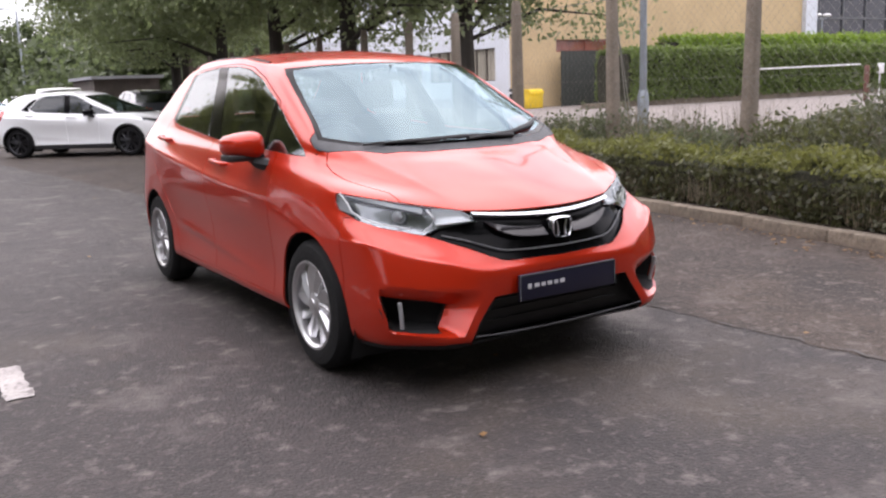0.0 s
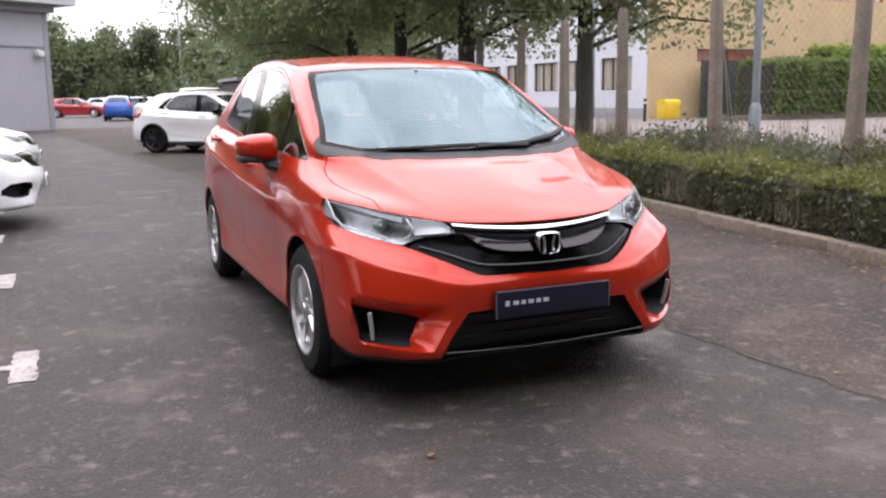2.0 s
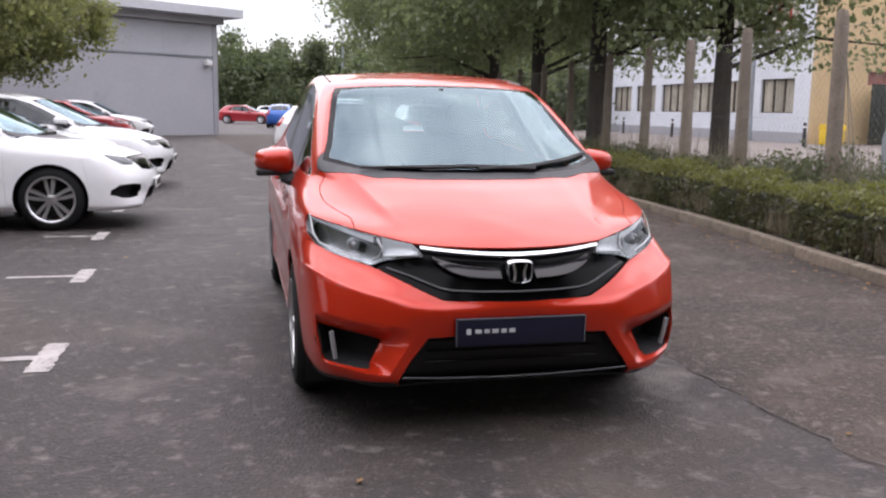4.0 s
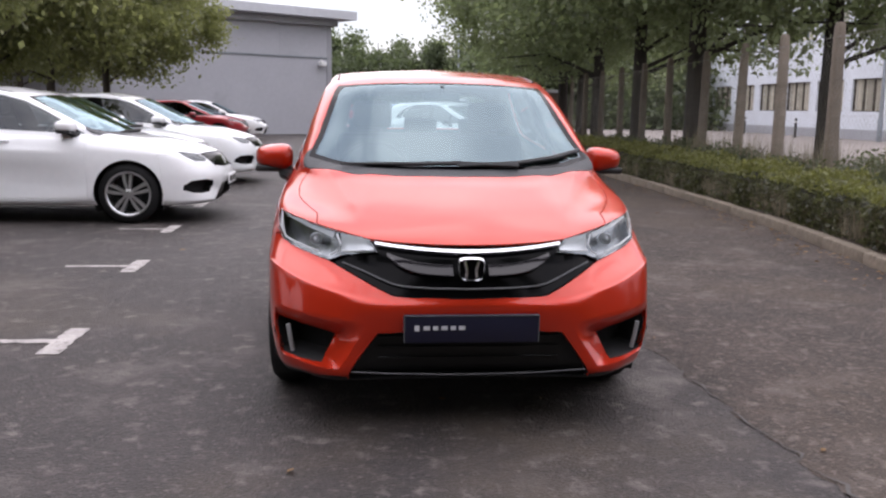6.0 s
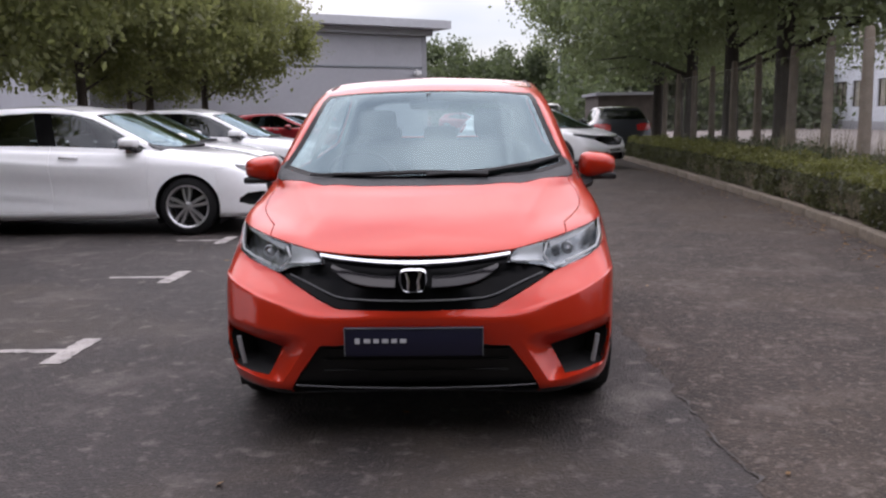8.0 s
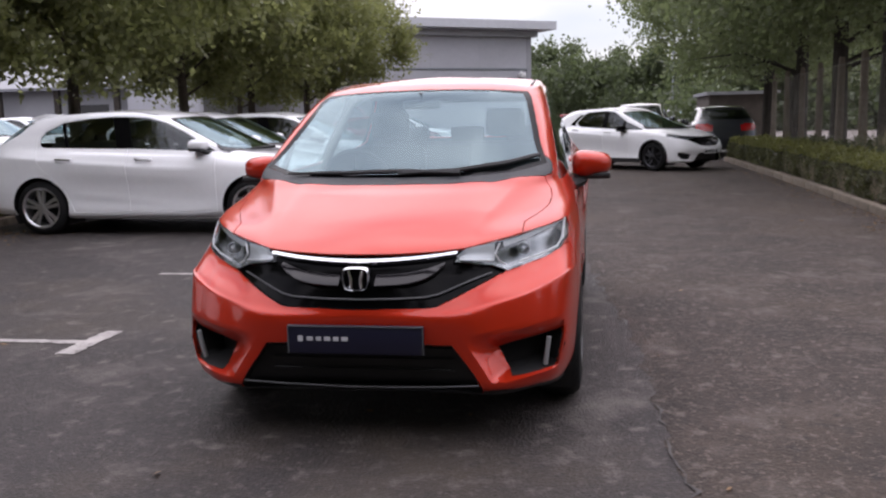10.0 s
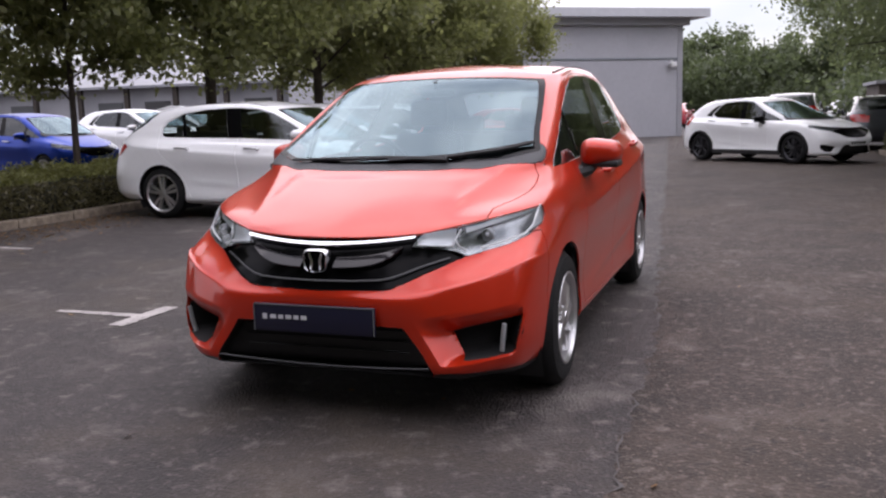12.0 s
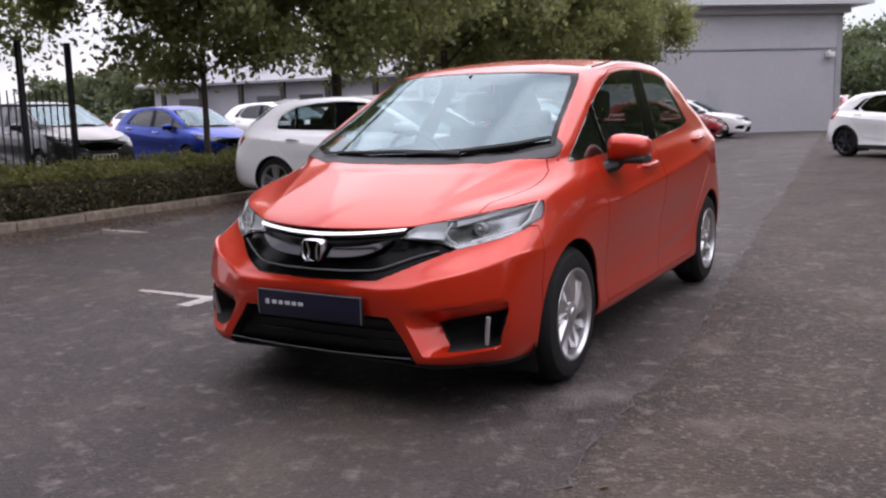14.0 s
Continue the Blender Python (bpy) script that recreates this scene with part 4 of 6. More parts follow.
    # door mirrors
    for s in (1, -1):
        b = bmesh.new()
        bmesh.ops.create_uvsphere(b, u_segments=20, v_segments=12, radius=1)
        my, mz = (.50, .985) if flank else (fy(.50), fz(.965))
        base = on_side(my, mz, s)
        c = Vector((s * (abs(base.x) + .108), my + .12, mz + .05))
        for v in b.verts:
            x, y, z = v.co
            y = max(y, -1) if y < 0 else min(y, .55)
            x = math.copysign(abs(x) ** .65, x)
            z = math.copysign(abs(z) ** .65, z)
            v.co = c + Vector((x * .1, y * .1 + (x * s) * .03, z * (.066 - .012 * x * s)))
        mir = part("door_mirror", b, mirrors or paint, root, smooth=60)
        b = bmesh.new()
        box(b, c.x, c.y + .0, c.z - .058, .186, .15, .034, .012)
        tube(b, (base - Vector((s * .03, 0, .06)), (base + c) / 2 + Vector((0, 0, -.06)), c + Vector((-s * .03, .01, -.045))), (.04, .03, .025), 8)
        part("arm", b, BLACK, mir)
        b = bmesh.new()
        box(b, c.x, c.y + .056, c.z, .15, .006, .1, .002)
        part("mirror_pane", b, MIRROR, mir)
    # dark drip lines along the roof
    for s in (1, -1):
        b = bmesh.new()
        pts = []
        for yy in (.98, 1.08, 1.2, 1.5, 1.8, 2.1, 2.3):
            q = tree.ray_cast(Vector((.555 * wide * (1 - .05 * max(0, yy - 1.5)), fy(yy), 3)), Vector((0, 0, -1)))[0]
            if q:
                pts.append(Vector((s * q.x, q.y, q.z + .001)))
        tube(b, pts, .0065, 6)
        part("drip_rail", b, BLACK, root)
    if cladding:
        for s in (1, -1):
            for y in (0, wheelbase):
                b = bmesh.new()
                k = ARCH + radius - .30
                arc = []
                for i in range(-2, 25):
                    a = math.pi * i / 22
                    yy, zz = y + k * math.cos(a), radius + k * math.sin(a)
                    p = tree.ray_cast(Vector((2, yy + .03 * math.cos(a), max(zz + .03 * math.sin(a), .22))), Vector((-1, 0, 0)))[0]
                    if p:
                        arc.append(Vector((s * (p.x + .004), yy, zz)))
                tube(b, arc, .026, 6)
                part("arch_trim", b, BLACK, root)
            b = bmesh.new()
            box(b, s * .815 * wide, wheelbase / 2, .235, .05, wheelbase - .72, .1, .015)
            part("sill_trim", b, BLACK, root)
    # wipers
    for x0, x1, y0 in ((.30, -.42, -.06), (.60, .18, -.02)) if hero else ((.2, -.4, -.06), (.55, .1, -.02)):
        b = bmesh.new()

        def glassy(x, z):
            p = tree.ray_cast(Vector((abs(x) * wide, fy(-.6), fz(z) + .0)), Vector((0, 1, 0)))[0]
            return Vector((math.copysign(p.x, x), p.y - .015, p.z + .008)) if p else Vector((x, 0, 1))
        if hero and x0 == .60:
            line = [glassy(.02, 1.01), glassy(.30, 1.022), glassy(.50, 1.045), glassy(.64, 1.075)]
        else:
            line = [glassy(-.52 if hero else x1, 1.012), glassy(-.2, 1.016), glassy(.0, 1.02), glassy(.30, 1.01)]
        tube(b, line, (.006, .011, .012, .014) if x0 != .60 else (.008, .012, .014, .01), 6)
        part("wiper", b, BLACK, root)
    if flank:
        # lip at the back of the roof
        b = bmesh.new()
        q = tree.ray_cast(Vector((.2, fy(2.45), 3)), Vector((0, 0, -1)))[0]
        plate(b, ((-.16, -.03), (-.16, .0), (.0, .012), (.2, -.03), (.2, -.05)), 1.02, Matrix.Translation((-.51, q.y + .1, q.z)) @ Matrix.Rotation(radians(90), 4, "Z") @ Matrix.Diagonal((1, -1, 1, 1)))
        part("spoiler", b, paint, root)
    # number plate
    pl = on_front(0, .44, .02)
    b = bmesh.new()
    box(b, 0, pl.y - .004, pl.z, .528, .016, .111, .004)
    pt = part("number_plate", b, NAVY if hero else WHITE, root, "navy dealer plate with a pale rim and bars" if hero else "")
    b = bmesh.new()
    if hero:
        for bx, bz, sx, sz in ((0, .052, .522, .004), (-.261, 0, .004, .107), (.261, 0, .004, .107)):
            box(b, bx, pl.y - .0135, pl.z + bz, sx, .004, sz)
        part("plate_rim", b, TRIM, pt)
        for x, w, h in [(-.213, .018, .021)] + [(-.175 + i * .034, .024 - .004 * (i % 2), .015) for i in range(5)]:
            b = bmesh.new()
            box(b, x, pl.y - .0135, pl.z + .004, w, .003, h)
            part("bar", b, PLATE_INK, pt)
    else:
        b.free()
        for i in range(6):
            b = bmesh.new()
            box(b, -.2 + i * .08, pl.y - .0135, pl.z, .045, .003, .065)
            part("bar", b, GLOSS, pt)
    if hero:
        # bright bar over the mouth, thin line under it, and the badge
        b = bmesh.new()
        rows = []
        for s in range(-12, 13):
            u = abs(s) / 12
            x = .372 * s / 12
            zt = .733 + .020 * u ** 2.2
            th = .02 * (1 - .25 * u)
            rows.append([b.verts.new(on_front(x, zt, .012)), b.verts.new(on_front(x, zt - th * .45, .022)), b.verts.new(on_front(x, zt - th, .006))])
        for p, q in zip(rows, rows[1:]):
            for i in range(2):
                b.faces.new((p[i], p[i + 1], q[i + 1], q[i]))
        bmesh.ops.recalc_face_normals(b, faces=b.faces)
        part("grille_bar", b, CHROME, root, "bright chrome bar over the grille", smooth=70)
        b = bmesh.new()
        low = [(.50, .664), (.42, .642), (.35, .616), (.305, .600), (.26, .592), (.15, .588)]
        low = [(-x, z) for x, z in low] + [(0, .587)] + low[::-1]
        tube(b, [on_front(x, z, -.004) for x, z in low], .0036, 6)
        part("grille_line", b, DIM, root)
        for s in (1, -1):
            # a glossy wing beside the badge: its face leans up to the sky
            b = bmesh.new()
            rows = []
            for i in range(9):
                u = i / 8
                x = s * (.07 + .255 * u)
                zt, zb = .668 + .038 * u ** 2.5, .640 + .006 * u + .058 * u ** 4
                rows.append([b.verts.new(on_front(x, z, o)) for z, o in ((zt + .006, -.015), (zt, -.008), (zb, .014), (zb - .006, .008), (zb - .008, -.015))])
            for p, q in zip(rows, rows[1:]):
                for i in range(4):
                    b.faces.new((p[i], p[i + 1], q[i + 1], q[i]))
            bmesh.ops.recalc_face_normals(b, faces=b.faces)
            part("grille_blade", b, SMOKED, root, smooth=30)
        bc = on_front(0, .664, .02)
        b = bmesh.new()
        sq = lambda k, t: [(k * (math.copysign(abs(math.cos(a)) ** .5, math.cos(a)) * (.052 + .006 * math.sin(a))), k * math.copysign(abs(math.sin(a)) ** .5, math.sin(a)) * .046) for a in [2 * math.pi * i / t for i in range(t)]]
        a, c = sq(1, 32), sq(.84, 32)
        rows = [[b.verts.new(bc + Vector((x, y0, z))) for x, z in ln] for ln, y0 in ((a, .03), (a, -.006), (sq(.92, 32), -.012), (c, -.006), (c, .01))]
        for p, q in zip(rows, rows[1:]):
            for i in range(32):
                b.faces.new((p[i], p[(i + 1) % 32], q[(i + 1) % 32], q[i]))
        bmesh.ops.recalc_face_normals(b, faces=b.faces)
        bad = part("badge", b, CHROME, root, "plain chrome badge frame", smooth=60)
        b = bmesh.new()
        for s in (1, -1):
            tube(b, (bc + Vector((s * .028, 0, .034)), bc + Vector((s * .018, 0, .0)), bc + Vector((s * .021, 0, -.034))), .006, 6)
        part("emblem", b, CHROME, bad)
        b = bmesh.new()
        plate(b, [(x, z) for x, z in sq(.9, 32)], .01, Matrix.Translation(bc + Vector((0, .008, 0))))
        part("badge_back", b, GLOSS, bad)
        # thin bright lip under the lower mouth
        b = bmesh.new()
        tube(b, [on_front(x, z, .004) for x, z in ((-.462, .262), (-.30, .246), (-.1, .238), (0, .237), (.1, .238), (.30, .246), (.462, .262))], .0028, 6)
        part("lip", b, DIM, root)
        b = bmesh.new()
        for z in (.30, .345, .39):
            tube(b, [on_front(x, z, -.058) for x in (-.36, -.2, 0, .2, .36)], .004, 4)
        part("lower_slats", b, BLACK, root)
    bm.free()
    return root


# ---- ground, kerbs and beds ----
def slab(name, pts, z, mat, label, category):
    bm = bmesh.new()
    bm.faces.new([bm.verts.new((x, y, z)) for x, y in pts])
    bm.normal_update()
    if bm.faces[:][0].normal.z < 0:
        bmesh.ops.reverse_faces(bm, faces=bm.faces)
    return tagged(part(name, bm, mat), label, category, kind="structure")


def kerb_x(y):
    """Where the kerb on the fence side runs."""
    return float(np.interp(y, (-8, -3, -.15, 1.1, 2.6, 4.7, 7, 10, 14, 20, 40), (2.3, 3.0, 3.45, 3.66, 3.82, 4.08, 4.25, 4.32, 4.36, 4.34, 4.34)))


def seam_x(y):
    """Where the two layers of asphalt meet."""
    return float(np.interp(y, (-8, -1.5, 1, 2.5, 5.5, 10, 14, 40), (1.35, 1.24, 1.1, .97, .66, .26, -.12, -2.6))) + .02 * math.sin(y * 1.7) + .014 * math.sin(y * 11) + .012 * math.sin(y * 23 + 1) + .01 * math.sin(y * 47 + 2)


slab("ground", ((-700, -700), (700, -700), (700, 900), (-700, 900)), 0.0, ASPHALT, "dark worn asphalt of the car park with pale patches", "ground")
ys = [-8 + i * .05 for i in range(961)]
slab("lane", [(seam_x(y), y) for y in ys] + [(kerb_x(y) + .05, y) for y in ys[::-1]], 0.002, ASPHALT_LANE, "browner coarse asphalt lane along the kerb", "ground")
bm = bmesh.new()
rnd = random.Random(2)
jig = [(seam_x(-5 + i * .07) + rnd.gauss(0, .014), -5 + i * .07, max(0, rnd.gauss(.001 + .004 * math.sin(i * .17) * math.sin(i * .061), .005))) for i in range(330)]
for p, q in zip(jig, jig[1:]):
    if p[2] + q[2] > .002:
        bm.faces.new([bm.verts.new(v) for v in ((p[0] - p[2], p[1], .008), (p[0] + p[2] + .001, p[1], .008), (q[0] + q[2] + .001, q[1], .008), (q[0] - q[2], q[1], .008))])
tagged(part("seam", bm, TAR), "broken dark seam between two asphalt layers", "seam", kind="structure")
slab("pavement", [(7.4, -30), (60, -30), (60, 70), (7.4, 70)], 0.006, ROAD, "pale pinkish grey road surface beyond the wire fence", "road")


def kerb_run(name, path, label):
    """Kerbstones laid end to end along a line, each a little uneven."""
    root = tagged(new(name), label, "kerb", kind="structure")
    rnd = random.Random(3)
    bm = bmesh.new()
    box(bm, 0, 0, .0, .13, .912, .21, .02)
    me = mesh_of("kerbstone", bm, KERB, 40)
    for (x0, y0), (x1, y1) in zip(path, path[1:]):
        ob = new("kerbstone", me)
        ob.parent = root
        ob.matrix_basis = pose((x0 + x1) / 2, (y0 + y1) / 2, rnd.uniform(-.006, .006), 0, rnd.uniform(-1, 1), math.degrees(math.atan2(y1 - y0, x1 - x0)) - 90 + rnd.uniform(-.4, .4))
    return root


def along(fx, y0, y1, step=.915):
    out, y = [], y0
    while y < y1:
        out.append((fx(y), y))
        d = (fx(y + .1) - fx(y)) / .1
        y += step / math.hypot(1, d)
    return out


kerb_run("kerb_east", along(lambda y: kerb_x(y) + .065, -6, 20.8), "weathered concrete kerbstones edging the shrub bed")
kerb_run("kerb_west", along(lambda y: -6.82, -2, 24), "weathered concrete kerbstones edging the hedge")
ys = [-6 + i for i in range(28)]
slab("bed_east", [(kerb_x(y) + .12, y) for y in ys] + [(7.4, y) for y in ys[::-1]], .085, SOIL, "bare brown soil bed behind the kerb", "soil")
slab("bed_west", [(-6.88, -2), (-6.88, 24), (-10.3, 24), (-10.3, -2)], .085, SOIL, "bare brown soil bed under the hedge", "soil")


def bay_mark(y, x0, x1, bar, label):
    """A parking bay's line with a bar across its end."""
    bm = bmesh.new()
    rnd = random.Random(int(y * 100))

    def worn(pts):
        """The outline with edges nibbled by wear."""
        out = []
        for (ax, ay), (bx, by) in zip(pts, pts[1:] + pts[:1]):
            n = max(2, int(math.hypot(bx - ax, by - ay) / .03))
            out += [(ax + (bx - ax) * i / n + rnd.gauss(0, .005), ay + (by - ay) * i / n + rnd.gauss(0, .005)) for i in range(n)]
        return out
    for pts in (((x0, y - .03), (x1, y - .04), (x1, y + .04), (x0, y + .03)), ((x1 - .06, y - bar), (x1 + .06, y - bar), (x1 + .06, y + bar), (x1 - .06, y + bar))):
        bm.faces.new([bm.verts.new((px, py, .005 if pts[0][0] == x0 else .0062)) for px, py in worn(pts)])
    return tagged(part("bay_marking", bm, MARK), label, "marking", kind="structure")


for y, x0, x1 in ((.70, -2.72, -2.03), (3.0, -2.76, -2.22), (5.17, -2.92, -2.4), (-1.75, -4.6, -1.9), (7.5, -4.5, -2.5), (10.0, -4.5, -2.6)):
    bay_mark(y, x0, x1, .27, "worn white painted bay line with a T end")
bm = bmesh.new()
bm.faces.new([bm.verts.new(v) for v in ((-5.9, 2.98, .005), (-5.2, 2.98, .005), (-5.2, 3.05, .005), (-5.9, 3.05, .005))])
tagged(part("bay_marking", bm, MARK), "short worn white painted line", "marking", kind="structure")


# ---- planting ----
def hedge(name, line, width, height, z0, mat, size, density, label, ragged=.06, category="hedge", top=None):
    """A clipped hedge along a line of places: a dark core under a skin of leaves."""
    rng = np.random.default_rng(len(line) + int(width * 100))
    pts = []
    core = bmesh.new()
    rings = []
    line = np.array(line, float)
    for i, (p, q) in enumerate(zip(line, line[1:])):
        d = q - p
        ln = np.linalg.norm(d)
        d /= ln
        nrm = np.array((-d[1], d[0]))
        area = ln * (width + 2 * height)
        n = int(area * density)
        t = rng.random(n)
        # round the section: side, top, side
        s = rng.random(n) * (width + 2 * height)
        u = np.where(s < height, -width / 2, np.where(s > width + height, width / 2, s - height - width / 2))
        z = np.where(s < height, s, np.where(s > width + height, width + 2 * height - s, height))
        edge = np.clip(1 - (width / 2 - np.abs(u)) / .12, 0, 1) * np.clip(1 - (height - z) / .12, 0, 1)
        wob = .05 * np.sin(3.1 * (t * ln + i * ln) + u * 3) + .04 * np.sin(7.3 * (t * ln + i * ln))
        u = u * (1 - .1 * edge) + rng.normal(0, ragged, n) * .6 + wob * np.sign(u) * .6
        z = z - .06 * edge + np.abs(rng.normal(0, ragged, n)) * np.where(z > height - .02, 1, .2) + wob * (z > height * .8)
        xy = p[None] + (t * ln)[:, None] * d[None] + u[:, None] * nrm[None]
        pts.append(np.column_stack([xy, np.maximum(z, .02) + z0]))
    for i, p in enumerate(line):
        d = line[min(i + 1, len(line) - 1)] - line[max(i - 1, 0)]
        d /= np.linalg.norm(d)
        nrm = np.array((-d[1], d[0]))
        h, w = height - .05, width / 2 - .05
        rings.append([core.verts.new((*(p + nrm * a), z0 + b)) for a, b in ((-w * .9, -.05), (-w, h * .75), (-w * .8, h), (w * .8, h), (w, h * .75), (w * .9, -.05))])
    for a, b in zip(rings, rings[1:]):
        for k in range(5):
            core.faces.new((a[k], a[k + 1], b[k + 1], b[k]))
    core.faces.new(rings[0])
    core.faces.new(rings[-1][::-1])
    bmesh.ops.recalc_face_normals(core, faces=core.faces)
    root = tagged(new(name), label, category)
    # solid core that stands in for the shade between the leaves
    part("branch_core", core, CORE_SHADE, root)
    pts = np.concatenate(pts)
    # the crest's leaves take a paler tone, with the light from above painted in
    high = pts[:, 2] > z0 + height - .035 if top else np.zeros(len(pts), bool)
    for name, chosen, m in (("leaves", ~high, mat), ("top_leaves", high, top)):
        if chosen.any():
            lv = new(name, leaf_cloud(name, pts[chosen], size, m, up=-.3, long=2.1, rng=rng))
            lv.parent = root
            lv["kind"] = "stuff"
    return root


def shrub(m, r, h, mat, size, n, label, seed):
    rng = np.random.default_rng(seed)
    root = empty("shrub", m, label, "shrub", "shrubs in the bed")
    bm = bmesh.new()
    rnd = random.Random(seed)
    for k in range(9):
        a = rnd.uniform(0, 6.28)
        tube(bm, ((0, 0, -.05), (r * .3 * math.cos(a), r * .3 * math.sin(a), h * .45), (r * .7 * math.cos(a), r * .7 * math.sin(a), h * rnd.uniform(.7, .95))), (.02, .012, .004), 5)
    part("stems", bm, BARK, root)
    c = rng.normal(size=(40, 3))
    c /= np.linalg.norm(c, axis=1)[:, None]
    c = c * rng.uniform(.55, 1.0, (40, 1)) * np.array((r, r, h / 2)) + np.array((0, 0, h / 2))
    k = rng.integers(0, 40, n)
    p = c[k] + rng.normal(size=(n, 3)) * np.array((r, r, h / 2)) * .2
    p[:, 2] = np.maximum(p[:, 2], .03)
    lv = new("leaves", leaf_cloud("leaves", p, size, mat, up=-.5, long=2.2, rng=rng))
    lv.parent = root
    lv["kind"] = "stuff"
    return root


def tree(m, h, z0, r, trunk, leaf, bark, n, size, seed, label, clumps=70, group="trees", flat=1.0):
    """A tree: a tapered, bent trunk, forking limbs and a crown of leaf clumps with gaps."""
    rng, rnd = np.random.default_rng(seed), random.Random(seed)
    root = empty("tree", m, label, "tree", group)
    bm = bmesh.new()
    bend = (rnd.uniform(-.15, .15), rnd.uniform(-.15, .15))
    stem = [(bend[0] * t * t, bend[1] * t * t, -.05 + h * .86 * t) for t in (0, .06, .2, .4, .6, .8, 1)]
    tube(bm, stem, [trunk * k for k in (1.35, 1.1, 1.0, .85, .6, .38, .12)], 10)
    ends = []
    for k in range(11):
        t = rnd.uniform(.28, .85)
        base = Vector((bend[0] * t * t, bend[1] * t * t, h * .86 * t))
        a = k * 2.4 + rnd.uniform(-.4, .4)
        reach = r * rnd.uniform(.55, .95) * (1 - .5 * max(0, t - .4))
        tip = base + Vector((reach * math.cos(a), reach * math.sin(a), reach * rnd.uniform(.1, .7)))
        mid = (base + tip) / 2 + Vector((0, 0, reach * .12))
        tube(bm, (base, mid, tip), (trunk * .38 * (1.1 - t), trunk * .24 * (1.1 - t), .012), 6)
        ends += [tip, mid]
    part("trunk", bm, bark, root)
    hc = (h - z0) / 2
    c = rng.normal(size=(clumps, 3))
    c /= np.linalg.norm(c, axis=1)[:, None]
    c = c * (rng.random((clumps, 1)) ** .45) * np.array((r, r, hc)) * np.array((1, 1, 1.0))
    # broader below, pointed above
    c[:, :2] *= (1.08 - .35 * np.clip(c[:, 2:3] / hc, -.4, 1) * flat)
    c[:, 2] += z0 + hc
    c = np.concatenate([c, np.array([tuple(e) for e in ends if e.z > z0 * .9])]) if any(e.z > z0 * .9 for e in ends) else c
    k = rng.integers(0, len(c), n)
    w = rng.uniform(.55, 1.1, len(c))[k][:, None]
    p = c[k] + rng.normal(size=(n, 3)) * w * np.array((1, 1, .75)) * r * .125
    p[:, 2] = np.maximum(p[:, 2], z0 - .35)
    lv = new("crown", leaf_cloud("crown", p, size, leaf, up=.5, rng=rng))
    lv.parent = root
    return root


hedge("hedge", [(kerb_x(y) + .62, y) for y in np.arange(-5.5, 21, .8)], .82, .42, .09, LEAF_HEDGE, .028, 2300, "low clipped evergreen hedge behind the kerb", .045, top=LEAF_LIT_TOP)
hedge("hedge", [(-7.55, y) for y in np.arange(1.2, 23.5, .8)], 1.1, .44, .09, LEAF_BROWN, .026, 2600, "dull brown-green hedge behind the parked cars", .06, top=LEAF_LIT_TOP)
rnd = random.Random(11)
for i in range(30):
    y = -2.5 + i * .72
    x = kerb_x(y) + rnd.uniform(1.15, 1.7)
    big = 1.15 if y > 6 else 1.4
    shrub(pose(x, y, .08, 0, 0, rnd.uniform(0, 360)), rnd.uniform(.36, .55) * big, rnd.uniform(.42, .6) * big, rnd.choice((LEAF_GREY, LEAF_HEDGE, LEAF_GREY)), .03, 2600, "loose grey-green shrub behind the low hedge", 100 + i)
for x, y, r, h in ((5.9, -.3, .75, 1.3), (6.3, .7, .7, 1.25), (6.9, 1.5, .7, 1.1), (7.1, 2.6, .5, .7), (5.7, -1.9, .8, 1.35)):
    shrub(pose(x, y, .08), r, h, LEAF_GREY, .034, 6500, "tall loose grey-green shrub beside the fence", int(200 + y * 10))
# bare pale stalks up the hedge's face and dry grass among the shrubs
sv, sf = [], []
rnd = random.Random(17)


def stalk(x, y, z, h, w):
    dx, dy, k = rnd.gauss(0, .12) * h, rnd.gauss(0, .12) * h, len(sv)
    sv.extend([(x - w, y, z), (x + w * .5, y + w, z), (x + w * .5, y - w, z), (x + dx, y + dy, z + h)])
    sf.extend([(k, k + 1, k + 3), (k + 1, k + 2, k + 3), (k + 2, k, k + 3)])


for i in range(4200):
    y = rnd.uniform(-5, 14)
    stalk(kerb_x(y) + .19 + abs(rnd.gauss(0, .03)), y, .09 + rnd.uniform(0, .12), rnd.uniform(.12, .33), rnd.uniform(.002, .0045))
for i in range(5200):
    y = rnd.uniform(-3, 16)
    stalk(kerb_x(y) + rnd.uniform(1.05, 2.1), y, .08, rnd.uniform(.25, .75) * rnd.uniform(.6, 1), rnd.uniform(.002, .004))
for i in range(70):
    # taller seeding tufts that stand over the shrubs
    ty = rnd.uniform(0, 13)
    tx, th = kerb_x(ty) + rnd.uniform(1.1, 1.9), rnd.uniform(.8, 1.02)
    for k in range(26):
        stalk(tx + rnd.gauss(0, .07), ty + rnd.gauss(0, .07), .08, th * rnd.uniform(.7, 1.1), rnd.uniform(.005, .009))
stems = raw_mesh("dry_stalks", np.array(sv), np.array(sf), STALK)
tagged(new("dry_stalks", stems), "pale dry stalks standing in the shrub bed", "grass", kind="stuff")
